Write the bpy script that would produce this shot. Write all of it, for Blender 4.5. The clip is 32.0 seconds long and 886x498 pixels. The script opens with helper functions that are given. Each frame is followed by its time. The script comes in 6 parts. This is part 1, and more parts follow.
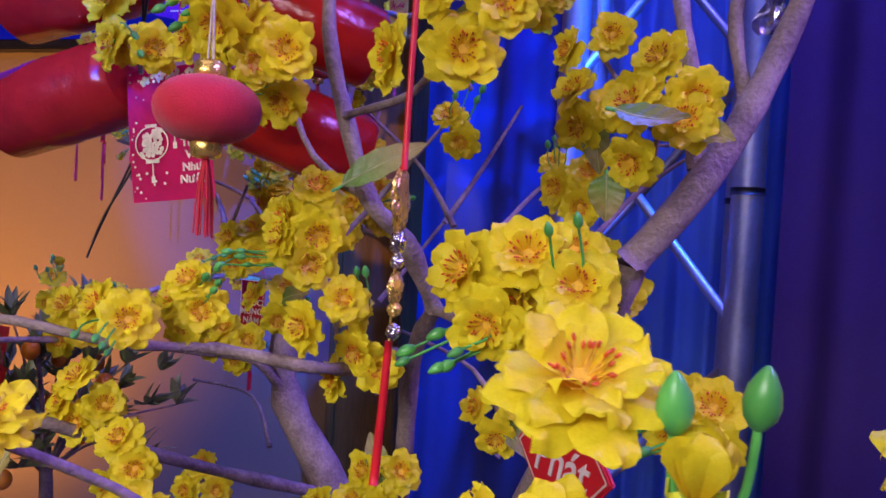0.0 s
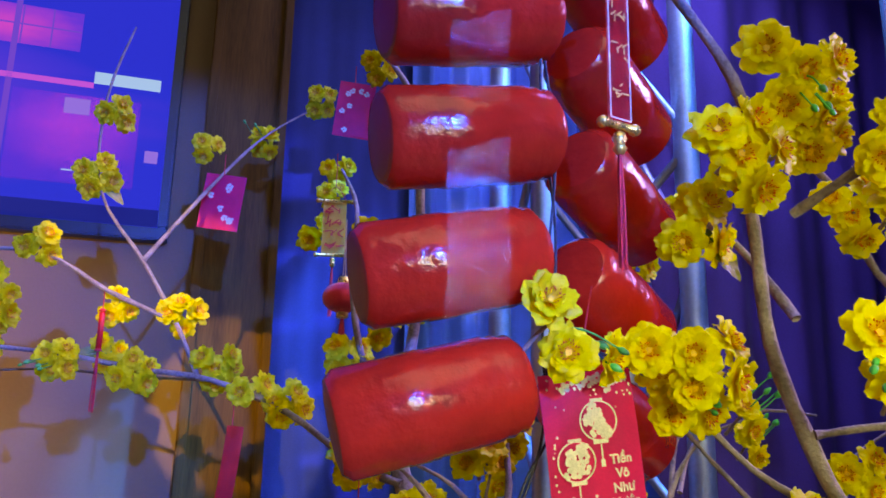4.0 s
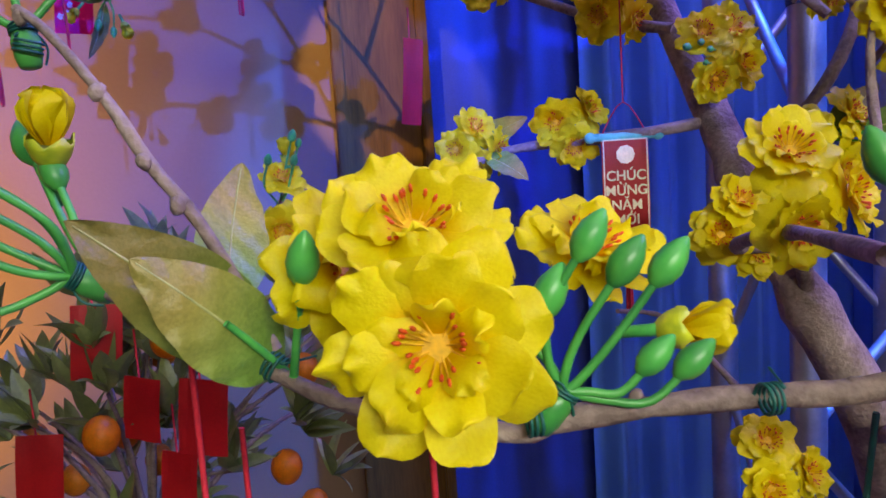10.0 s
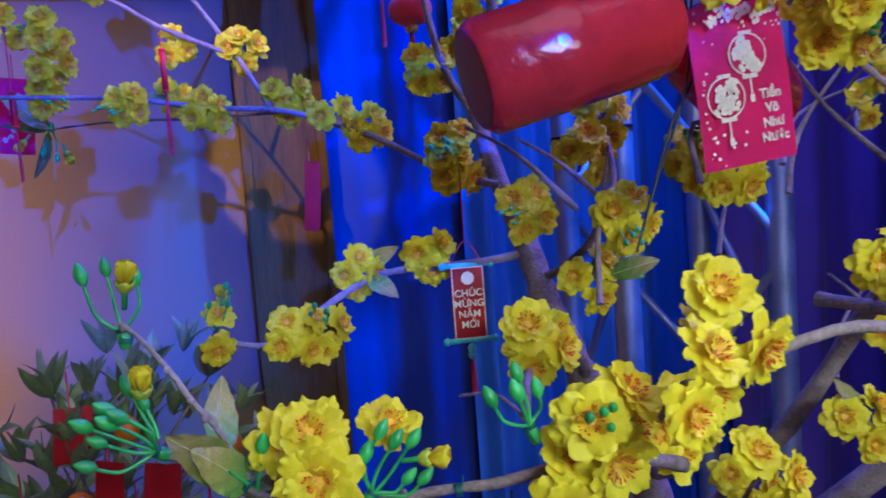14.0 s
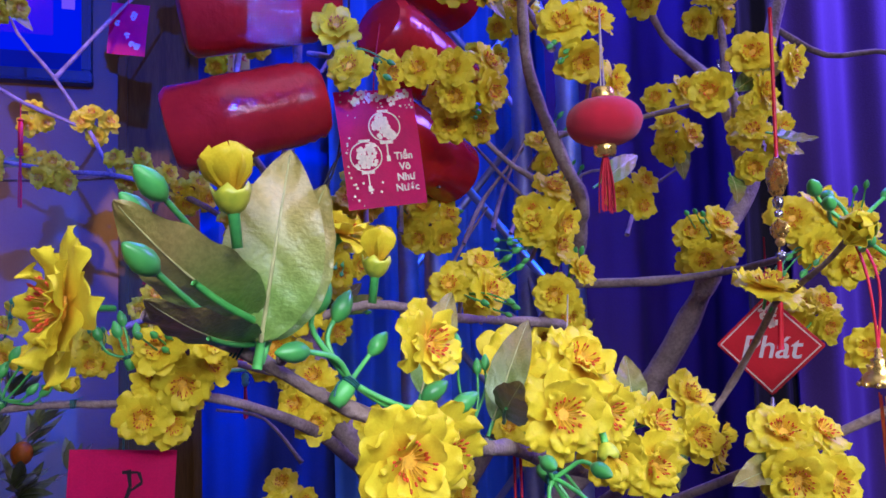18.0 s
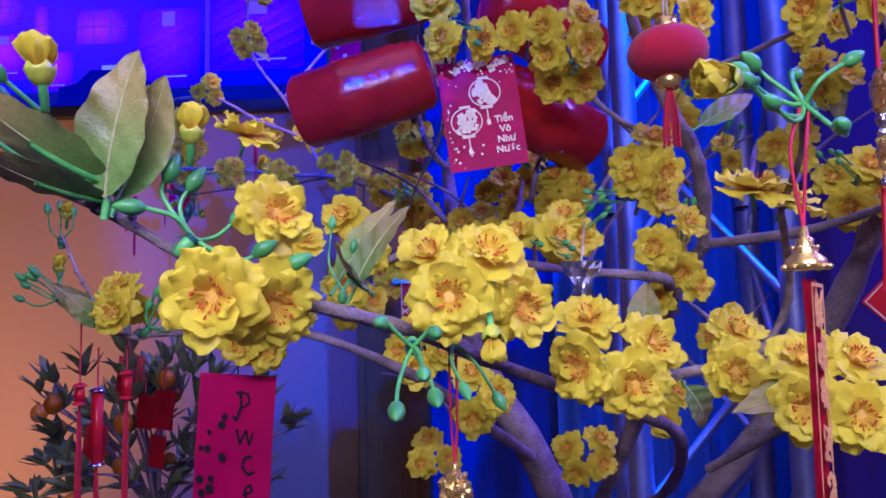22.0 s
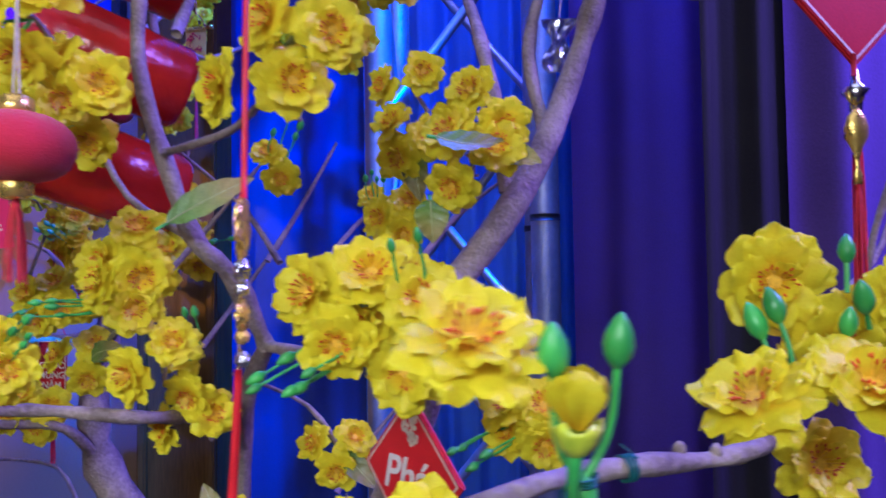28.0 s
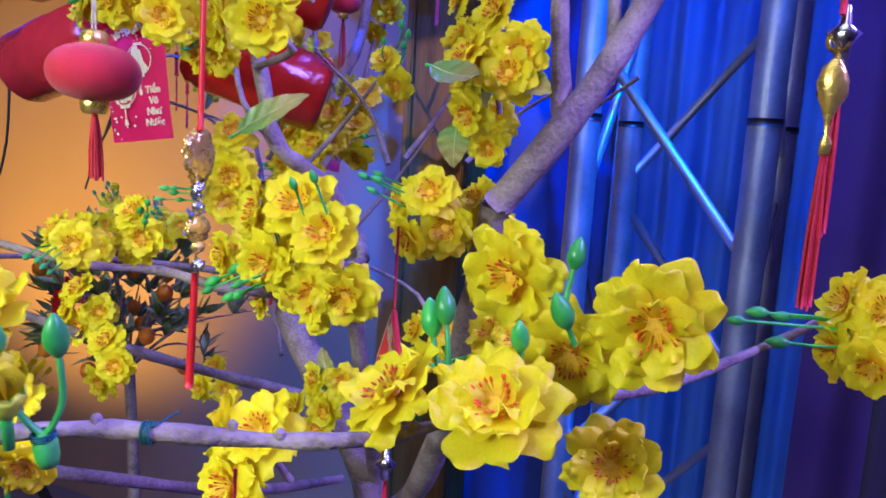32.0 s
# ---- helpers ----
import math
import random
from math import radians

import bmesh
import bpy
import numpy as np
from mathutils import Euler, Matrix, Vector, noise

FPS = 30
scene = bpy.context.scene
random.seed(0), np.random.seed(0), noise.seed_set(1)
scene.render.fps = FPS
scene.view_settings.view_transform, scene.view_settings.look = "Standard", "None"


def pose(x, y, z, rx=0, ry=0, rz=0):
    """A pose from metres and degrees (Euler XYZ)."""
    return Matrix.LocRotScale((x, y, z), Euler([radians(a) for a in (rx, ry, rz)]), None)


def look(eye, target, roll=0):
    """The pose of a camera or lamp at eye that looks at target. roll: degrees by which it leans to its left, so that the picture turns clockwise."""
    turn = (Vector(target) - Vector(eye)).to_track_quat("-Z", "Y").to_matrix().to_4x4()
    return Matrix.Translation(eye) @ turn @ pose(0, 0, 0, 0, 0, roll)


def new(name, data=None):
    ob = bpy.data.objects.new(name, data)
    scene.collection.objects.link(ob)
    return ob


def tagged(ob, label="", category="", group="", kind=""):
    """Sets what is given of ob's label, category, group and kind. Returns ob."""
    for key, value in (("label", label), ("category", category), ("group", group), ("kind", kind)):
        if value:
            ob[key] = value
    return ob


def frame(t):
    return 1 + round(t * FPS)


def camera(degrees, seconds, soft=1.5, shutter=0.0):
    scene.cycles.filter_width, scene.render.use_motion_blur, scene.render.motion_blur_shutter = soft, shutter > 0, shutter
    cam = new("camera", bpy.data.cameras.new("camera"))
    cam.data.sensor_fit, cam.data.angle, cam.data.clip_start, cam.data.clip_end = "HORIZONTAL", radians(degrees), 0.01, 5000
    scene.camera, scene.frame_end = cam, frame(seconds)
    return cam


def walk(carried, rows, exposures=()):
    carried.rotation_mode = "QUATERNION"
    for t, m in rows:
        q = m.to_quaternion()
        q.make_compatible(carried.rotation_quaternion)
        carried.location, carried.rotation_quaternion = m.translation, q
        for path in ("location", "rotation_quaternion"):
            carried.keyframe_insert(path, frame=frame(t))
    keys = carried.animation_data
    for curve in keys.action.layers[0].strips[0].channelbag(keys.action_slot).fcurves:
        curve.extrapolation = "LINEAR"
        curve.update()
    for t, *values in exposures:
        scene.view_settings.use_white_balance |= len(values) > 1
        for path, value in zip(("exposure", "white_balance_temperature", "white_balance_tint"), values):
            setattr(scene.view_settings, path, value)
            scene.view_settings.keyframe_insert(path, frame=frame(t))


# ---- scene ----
cam = camera(61.9, 32.0, soft=1.6, shutter=0.25)
PATH = [
    (0, 0.4710, -0.5300, 1.4320, 88.54, -3.40, 14.42),
    (0.5, 0.4260, -0.5670, 1.4390, 90.29, -3.00, 10.94),
    (1, 0.3490, -0.6300, 1.4490, 92.44, -2.40, 8.73),
    (1.5, 0.2490, -0.6900, 1.4520, 94.25, -2.19, 7.53),
    (2, 0.1310, -0.6680, 1.4540, 96.40, -2.00, 3.50),
    (2.5, 0.0230, -0.6260, 1.4780, 98.60, -1.70, -3.30),
    (4.5, -0.2990, -0.4500, 1.5390, 102.39, -0.78, -19.70),
    (5, -0.3170, -0.4260, 1.5020, 101.01, -0.20, -20.50),
    (5.5, -0.3570, -0.3800, 1.4600, 98.10, 0.60, -21.80),
    (6, -0.3829, -0.3312, 1.4301, 95.36, 0.55, -22.10),
    (6.5, -0.3756, -0.3004, 1.3976, 92.42, 0.83, -22.41),
    (7, -0.3862, -0.2866, 1.3660, 90.18, 0.95, -21.37),
    (7.5, -0.3946, -0.2669, 1.3506, 88.68, 2.70, -19.51),
    (8, -0.3830, -0.2611, 1.3469, 87.65, 3.30, -17.92),
    (8.5, -0.3717, -0.2311, 1.3415, 86.60, 3.63, -16.54),
    (9, -0.3648, -0.2017, 1.3411, 85.41, 4.05, -15.01),
    (9.5, -0.3505, -0.1786, 1.3298, 84.20, 4.07, -12.69),
    (10, -0.3217, -0.1821, 1.3345, 83.14, 3.74, -8.91),
    (10.5, -0.2963, -0.1936, 1.3360, 82.60, 3.34, -4.86),
    (11, -0.2721, -0.2020, 1.3446, 81.94, 2.67, -0.40),
    (11.5, -0.2642, -0.2128, 1.3605, 81.94, 2.41, 1.38),
    (12, -0.2800, -0.2420, 1.3790, 81.79, 2.33, 0.22),
    (12.5, -0.3172, -0.2654, 1.3982, 82.35, 2.75, -2.60),
    (13, -0.3266, -0.2979, 1.4195, 82.88, 2.83, -7.00),
    (13.5, -0.3243, -0.3918, 1.4365, 83.99, 5.48, -10.70),
    (14, -0.3343, -0.4190, 1.4484, 84.86, 4.29, -16.28),
    (14.5, -0.3120, -0.5053, 1.4427, 85.83, 3.70, -19.65),
    (15, -0.2860, -0.5730, 1.4100, 89.48, 3.00, -20.82),
    (15.3, -0.2500, -0.5850, 1.3820, 90.92, 2.40, -20.69),
    (15.5, -0.2200, -0.6160, 1.3630, 90.80, 2.40, -20.70),
    (17.5, -0.1449, -0.6763, 1.3510, 93.56, 1.61, -19.48),
    (18, -0.1426, -0.6733, 1.3516, 93.52, 1.66, -19.25),
    (18.5, -0.1346, -0.6748, 1.3488, 93.65, 1.63, -18.18),
    (19, -0.1417, -0.6814, 1.3594, 93.68, 1.36, -16.24),
    (19.5, -0.1386, -0.7122, 1.3518, 94.03, 1.32, -13.55),
    (20, -0.0963, -0.7286, 1.3363, 94.66, 1.27, -9.98),
    (20.5, -0.0310, -0.7313, 1.3229, 95.36, 1.17, -5.93),
    (21, 0.0095, -0.7264, 1.3123, 95.86, 1.10, -1.99),
    (21.5, 0.0496, -0.7235, 1.2954, 95.96, 1.33, 0.84),
    (22, 0.0445, -0.7237, 1.2800, 95.60, 1.35, 2.90),
    (22.5, 0.0376, -0.7217, 1.2809, 95.06, 1.17, 5.10),
    (23, 0.0866, -0.6894, 1.2855, 94.56, 0.87, 9.88),
    (23.5, 0.1576, -0.6374, 1.2813, 94.40, 0.23, 15.10),
    (24, 0.1863, -0.6451, 1.2905, 94.31, 0.05, 20.62),
    (24.5, 0.1872, -0.6694, 1.3118, 94.05, -0.15, 24.89),
    (26.5, 0.2003, -0.6985, 1.4165, 94.49, 0.66, 14.92),
    (27, 0.2767, -0.6608, 1.4274, 94.90, 0.82, 8.19),
    (27.5, 0.3576, -0.6050, 1.4174, 94.29, 0.95, 1.32),
    (28, 0.4547, -0.5499, 1.4176, 92.35, 0.81, -0.44),
    (28.5, 0.5553, -0.5030, 1.4119, 89.53, -0.60, 3.16),
    (29, 0.5961, -0.4734, 1.4192, 85.60, -1.58, 6.88),
    (29.5, 0.6042, -0.4422, 1.4240, 82.06, -2.45, 10.27),
    (30, 0.6244, -0.4201, 1.4274, 79.08, -3.28, 12.59),
    (30.5, 0.6492, -0.4236, 1.4407, 78.10, -3.63, 15.22),
    (31, 0.6617, -0.4501, 1.4495, 78.59, -3.73, 18.33),
    (31.5, 0.6811, -0.4861, 1.4585, 80.12, -3.63, 22.15),
    (32, 0.6849, -0.5146, 1.4651, 81.61, -3.51, 25.14),
]
walk(cam, [(t, pose(*m)) for t, *m in PATH], exposures=[
    (0, -0.3, 6200, 34), (1, -0.3, 9600, 60), (2.5, -0.45, 8400, 44), (4.5, 0.5, 12200, -42), (6, 0.5, 10800, -46), (7, 0.5, 9400, -48), (8, 0.42, 8400, -12), (9, 0.4, 7400, -16), (10, 0.3, 6900, 4), (11, 0.2, 6000, 0), (12, 0.1, 5000, -10), (13, 0.0, 4800, -8), (15, 0.0, 5150, 22), (18, -0.35, 5300, 34), (21, -0.48, 5150, 56), (22, -0.52, 4900, 62), (24, -0.58, 4850, 38), (27, -0.55, 4700, 20), (28, -0.05, 5300, 12), (29, 0.3, 5800, 8), (32, 0.35, 5550, -4)])

# ---- light ----
world = bpy.data.worlds.new("world")
world.use_nodes = True
world.node_tree.nodes["Background"].inputs["Color"].default_value = (0.20, 0.21, 0.38, 1)
world.node_tree.nodes["Background"].inputs["Strength"].default_value = 1.8
scene.world = world


def lamp(name, kind, eye, target, watts, colour, size=0.1, cone=60, blend=0.5, tall=0.0, spread=180):
    data = bpy.data.lights.new(name, kind)
    data.energy, data.color = watts, colour
    if kind == "AREA":
        data.size, data.spread = size, radians(spread)
        if tall:
            data.shape, data.size_y = "RECTANGLE", tall
    else:
        data.shadow_soft_size = size
    if kind == "SPOT":
        data.spot_size, data.spot_blend = radians(cone), blend
    ob = new(name, data)
    ob.matrix_basis = look(eye, target)
    return ob


# unseen key strip added in front of the tree to light the blossoms
lamp("unseen_front_key", "AREA", (0.05, -1.16, 1.72), (0.1, -0.1, 1.12), 3.85, (1.0, 0.98, 0.90), 0.9, tall=0.12, spread=85)
lamp("front_spot", "SPOT", (-0.12, -2.2, 2.22), (-0.36, 1.4, 1.66), 950, (0.008, 0.055, 1.0), 0.02, 23, 0.40)
lamp("wall_washer", "SPOT", (-1.62, 0.15, 0.55), (-1.66, 1.4, 1.28), 185, (1.0, 0.54, 0.12), 0.12, 84, 0.8)
lamp("post_spot", "SPOT", (-0.85, -1.2, 2.6), (-0.19, 1.32, 1.54), 210, (1.0, 0.60, 0.16), 0.010, 8.0, 0.25)
lamp("stage_spot_blue", "SPOT", (0.9, 0.2, 2.9), (0.32, 1.4, 1.15), 760, (0.010, 0.12, 1.0), 0.05, 52)
lamp("stage_wash_blue", "AREA", (0.55, 0.65, 3.0), (0.2, 0.3, 1.4), 42, (0.12, 0.13, 1.0), 0.6)
lamp("stage_wash_violet", "AREA", (1.9, -0.3, 2.6), (1.0, 0.5, 1.4), 66, (0.32, 0.20, 1.0), 0.5)
# broad overhead fill with no seen fixture, added to lift the dark tones
lamp("added_hall_fill", "AREA", (0.0, -1.6, 3.55), (0.0, -1.6, 0.0), 25, (0.95, 0.86, 1.0), 2.4)


# ---- materials ----
def material(name, colour, rough=0.6, metal=0.0, spread=0.15, scale=30.0, bump=0.0, bscale=200.0, coat=0.0, translucent=0.0, rnd=0.0, second=None, sheen=0.0, stretch=(1, 1, 1)):
    m = bpy.data.materials.new(name)
    m.use_nodes = True
    n, l = m.node_tree.nodes, m.node_tree.links
    b, out = n["Principled BSDF"], n["Material Output"]
    b.inputs["Roughness"].default_value, b.inputs["Metallic"].default_value = rough, metal
    b.inputs["Coat Weight"].default_value = coat
    b.inputs["Sheen Weight"].default_value = sheen * 0.4
    tc = n.new("ShaderNodeTexCoord")
    mp = n.new("ShaderNodeMapping")
    mp.inputs["Scale"].default_value = stretch
    l.new(tc.outputs["Object"], mp.inputs["Vector"])
    big, fine = n.new("ShaderNodeTexNoise"), n.new("ShaderNodeTexNoise")
    big.inputs["Scale"].default_value, fine.inputs["Scale"].default_value = scale, bscale
    big.inputs["Detail"].default_value, fine.inputs["Detail"].default_value = 4, 3
    l.new(mp.outputs["Vector"], big.inputs["Vector"])
    l.new(mp.outputs["Vector"], fine.inputs["Vector"])
    ramp = n.new("ShaderNodeValToRGB")
    c2 = second if second else tuple(min(1, c * (1 + spread)) for c in colour)
    c1 = tuple(c * (1 - spread) for c in colour)
    ramp.color_ramp.elements[0].color, ramp.color_ramp.elements[1].color = (*c1, 1), (*c2, 1)
    ramp.color_ramp.elements[0].position, ramp.color_ramp.elements[1].position = 0.32, 0.68
    mixf = n.new("ShaderNodeMath")
    mixf.operation = "MULTIPLY_ADD"
    l.new(fine.outputs["Fac"], mixf.inputs[0])
    mixf.inputs[1].default_value = 0.35
    half = n.new("ShaderNodeMath")
    half.operation = "MULTIPLY_ADD"
    l.new(big.outputs["Fac"], half.inputs[0])
    half.inputs[1].default_value, half.inputs[2].default_value = 0.7, -0.02
    l.new(half.outputs[0], mixf.inputs[2])
    l.new(mixf.outputs[0], ramp.inputs["Fac"])
    col = ramp.outputs["Color"]
    if rnd:
        info, hsv = n.new("ShaderNodeObjectInfo"), n.new("ShaderNodeHueSaturation")
        k = n.new("ShaderNodeMapRange")
        k.inputs["To Min"].default_value, k.inputs["To Max"].default_value = 1 - rnd, 1 + rnd
        l.new(info.outputs["Random"], k.inputs["Value"])
        l.new(k.outputs["Result"], hsv.inputs["Value"])
        l.new(col, hsv.inputs["Color"])
        col = hsv.outputs["Color"]
    l.new(col, b.inputs["Base Color"])
    rr = n.new("ShaderNodeMapRange")
    rr.inputs["To Min"].default_value, rr.inputs["To Max"].default_value = max(0.02, rough - 0.1), min(1, rough + 0.1)
    l.new(big.outputs["Fac"], rr.inputs["Value"])
    l.new(rr.outputs["Result"], b.inputs["Roughness"])
    if bump:
        bp = n.new("ShaderNodeBump")
        bp.inputs["Strength"].default_value, bp.inputs["Distance"].default_value = bump, 0.002
        l.new(fine.outputs["Fac"], bp.inputs["Height"])
        l.new(bp.outputs["Normal"], b.inputs["Normal"])
    if translucent:
        t, mx = n.new("ShaderNodeBsdfTranslucent"), n.new("ShaderNodeMixShader")
        l.new(col, t.inputs["Color"])
        mx.inputs["Fac"].default_value = translucent
        l.new(b.outputs[0], mx.inputs[1])
        l.new(t.outputs[0], mx.inputs[2])
        l.new(mx.outputs[0], out.inputs["Surface"])
    return m


def glow(name, colour, strength):
    m = bpy.data.materials.new(name)
    m.use_nodes = True
    b = m.node_tree.nodes["Principled BSDF"]
    b.inputs["Base Color"].default_value = (0.01, 0.01, 0.01, 1)
    b.inputs["Roughness"].default_value, b.inputs["Specular IOR Level"].default_value = 0.9, 0.05
    b.inputs["Emission Color"].default_value = (*colour, 1)
    b.inputs["Emission Strength"].default_value = strength
    return m


def clear(name, rough=0.15, alpha=0.2):
    m = bpy.data.materials.new(name)
    m.use_nodes = True
    n, l = m.node_tree.nodes, m.node_tree.links
    g, t, mx = n.new("ShaderNodeBsdfGlossy"), n.new("ShaderNodeBsdfTransparent"), n.new("ShaderNodeMixShader")
    g.inputs["Roughness"].default_value = rough
    nz, bp = n.new("ShaderNodeTexNoise"), n.new("ShaderNodeBump")
    nz.inputs["Scale"].default_value = 45
    bp.inputs["Strength"].default_value = 0.5
    l.new(nz.outputs["Fac"], bp.inputs["Height"])
    l.new(bp.outputs["Normal"], g.inputs["Normal"])
    mx.inputs["Fac"].default_value = alpha
    l.new(t.outputs[0], mx.inputs[1])
    l.new(g.outputs[0], mx.inputs[2])
    l.new(mx.outputs[0], n["Material Output"].inputs["Surface"])
    return m


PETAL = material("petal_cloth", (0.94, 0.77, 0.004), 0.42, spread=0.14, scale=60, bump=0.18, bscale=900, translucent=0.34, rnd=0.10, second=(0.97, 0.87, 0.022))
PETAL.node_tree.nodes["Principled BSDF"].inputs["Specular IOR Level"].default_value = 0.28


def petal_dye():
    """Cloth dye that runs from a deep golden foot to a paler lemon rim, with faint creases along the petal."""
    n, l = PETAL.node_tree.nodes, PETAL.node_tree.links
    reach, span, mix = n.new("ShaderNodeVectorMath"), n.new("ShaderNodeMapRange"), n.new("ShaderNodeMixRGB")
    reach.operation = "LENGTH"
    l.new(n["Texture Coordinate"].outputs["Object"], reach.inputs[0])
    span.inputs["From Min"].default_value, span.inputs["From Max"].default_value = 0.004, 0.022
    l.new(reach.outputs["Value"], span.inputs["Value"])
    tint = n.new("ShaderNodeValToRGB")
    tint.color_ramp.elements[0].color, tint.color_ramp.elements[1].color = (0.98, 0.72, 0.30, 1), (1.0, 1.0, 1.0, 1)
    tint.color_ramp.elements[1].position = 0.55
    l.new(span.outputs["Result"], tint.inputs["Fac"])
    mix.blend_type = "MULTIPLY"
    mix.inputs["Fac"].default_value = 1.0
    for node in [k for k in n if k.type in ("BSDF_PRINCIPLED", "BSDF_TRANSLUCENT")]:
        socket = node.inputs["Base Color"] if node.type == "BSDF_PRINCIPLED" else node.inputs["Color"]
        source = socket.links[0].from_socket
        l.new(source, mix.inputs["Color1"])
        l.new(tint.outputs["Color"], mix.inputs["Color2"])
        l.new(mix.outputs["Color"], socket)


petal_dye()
STAMEN = material("stamen_red", (0.66, 0.085, 0.008), 0.5, spread=0.3, scale=300, rnd=0.15)
DISC = material("flower_centre", (0.86, 0.47, 0.02), 0.6, spread=0.3, scale=400, rnd=0.15)
BUD = material("bud_plastic", (0.055, 0.40, 0.085), 0.34, spread=0.3, scale=80, rnd=0.25, second=(0.12, 0.55, 0.095))
BELL = material("bell_yellow_green", (0.44, 0.58, 0.03), 0.4, spread=0.3, scale=120, rnd=0.15, second=(0.62, 0.66, 0.03))
LEAF = material("leaf_cloth", (0.28, 0.33, 0.08), 0.36, coat=0.08, spread=0.35, scale=40, bump=0.25, bscale=700, translucent=0.12, rnd=0.35, second=(0.44, 0.40, 0.14))
DARKLEAF = material("kumquat_leaf", (0.20, 0.24, 0.08), 0.38, spread=0.3, scale=40, bump=0.1, bscale=300, translucent=0.06, rnd=0.4)
BARK = material("bark", (0.21, 0.145, 0.12), 0.8, spread=0.4, scale=35, bump=0.9, bscale=260, second=(0.40, 0.31, 0.27))
GREENTAPE = material("green_wire", (0.01, 0.11, 0.09), 0.45, spread=0.2, scale=200)
CRACKER = material("red_film", (0.46, 0.017, 0.008), 0.20, spread=0.18, scale=14, bump=0.9, bscale=62, coat=0.06, rnd=0.08)
CRACKER.node_tree.nodes["Principled BSDF"].inputs["Specular IOR Level"].default_value = 0.40
CRACKEREND = material("dark_red_paper", (0.23, 0.016, 0.012), 0.5, spread=0.2, scale=30)
TAPE = clear("clear_tape", 0.16, 0.03)
CARD = material("pink_red_card", (0.90, 0.008, 0.17), 0.58, spread=0.12, scale=25, bump=0.05, bscale=600)
REDCARD = material("red_card", (0.62, 0.014, 0.02), 0.45, spread=0.15, scale=25, bump=0.05, bscale=600)
FOIL = material("gold_foil", (0.84, 0.70, 0.56), 0.5, metal=0.35, spread=0.15, scale=120, bump=0.3, bscale=500)
GOLDPRINT = material("gold_print", (0.92, 0.42, 0.09), 0.5, metal=0.0, spread=0.2, scale=150, bump=0.2, bscale=500)
GOLD = material("gold_metal", (0.85, 0.58, 0.14), 0.28, metal=0.8, spread=0.2, scale=150, bump=0.2, bscale=400)
SILVER = material("silver_metal", (0.75, 0.75, 0.78), 0.2, metal=1.0, spread=0.15, scale=150)
VELVET = material("red_velvet", (0.62, 0.012, 0.035), 0.85, spread=0.15, scale=60, bump=0.5, bscale=900, sheen=0.6)
THREAD = material("red_thread", (0.60, 0.018, 0.04), 0.7, spread=0.2, scale=200, bump=0.3, bscale=900)
RIBBON = material("red_ribbon", (0.66, 0.012, 0.02), 0.4, spread=0.15, scale=40, bump=0.1, bscale=500)
WHITECORD = material("beige_cord", (0.6, 0.5, 0.38), 0.7, spread=0.2, scale=200)
BLACK = material("black_plastic", (0.012, 0.012, 0.014), 0.4, spread=0.3, scale=60)
INK = material("black_ink", (0.02, 0.01, 0.015), 0.6, spread=0.2, scale=60)
ORANGECARD = material("orange_scroll", (1.0, 0.50, 0.08), 0.85, spread=0.15, scale=50, bump=0.05, bscale=500)
WALLPAINT = material("ochre_wall_paint", (0.29, 0.185, 0.10), 0.85, spread=0.06, scale=2.2, bump=0.15, bscale=120)
WOOD = material("brown_wood", (0.13, 0.065, 0.013), 0.55, spread=0.4, scale=6, bump=0.3, bscale=40, stretch=(6, 6, 0.6))
WOOD.node_tree.nodes["Principled BSDF"].inputs["Specular IOR Level"].default_value = 0.08
BLUEWALL = material("blue_cloth_panel", (0.034, 0.055, 0.22), 0.85, spread=0.2, scale=5, bump=0.2, bscale=300)
BLUEDRAPE = material("light_blue_drape", (0.105, 0.27, 0.68), 0.7, spread=0.12, scale=4, bump=0.2, bscale=300, sheen=0.2)
PURPLE = material("purple_curtain", (0.10, 0.045, 0.24), 0.8, spread=0.2, scale=4, bump=0.2, bscale=300, sheen=0.2)
DARKCLOTH = material("black_curtain", (0.012, 0.010, 0.016), 0.85, spread=0.3, scale=5, bump=0.2, bscale=300)
ALU = material("aluminium_tube", (0.42, 0.42, 0.46), 0.48, metal=0.8, spread=0.2, scale=18, bump=0.1, bscale=120)
FLOORM = material("floor_tile", (0.14, 0.12, 0.11), 0.35, spread=0.2, scale=3)
CEIL = material("ceiling_board", (0.10, 0.10, 0.12), 0.9, spread=0.1, scale=2)
ORANGE = material("kumquat_skin", (0.75, 0.24, 0.01), 0.4, spread=0.15, scale=120, bump=0.2, bscale=500, rnd=0.2)
CLAY = material("glazed_pot", (0.2, 0.04, 0.02), 0.3, spread=0.2, scale=10)
WHITE = material("white_print", (0.7, 0.62, 0.6), 0.5, spread=0.1, scale=60)
SHOP = glow("screen_blue", (0.012, 0.02, 0.85), 1.0)
S_DARK = glow("screen_navy", (0.006, 0.012, 0.40), 0.7)
S_PURPLE = glow("screen_violet", (0.13, 0.04, 0.80), 0.9)
S_PINK = glow("screen_pink", (0.42, 0.06, 0.85), 0.95)
S_LAMP = glow("screen_lilac", (0.24, 0.12, 0.95), 0.9)
S_LIGHT = glow("screen_pale", (0.30, 0.40, 1.0), 1.0)


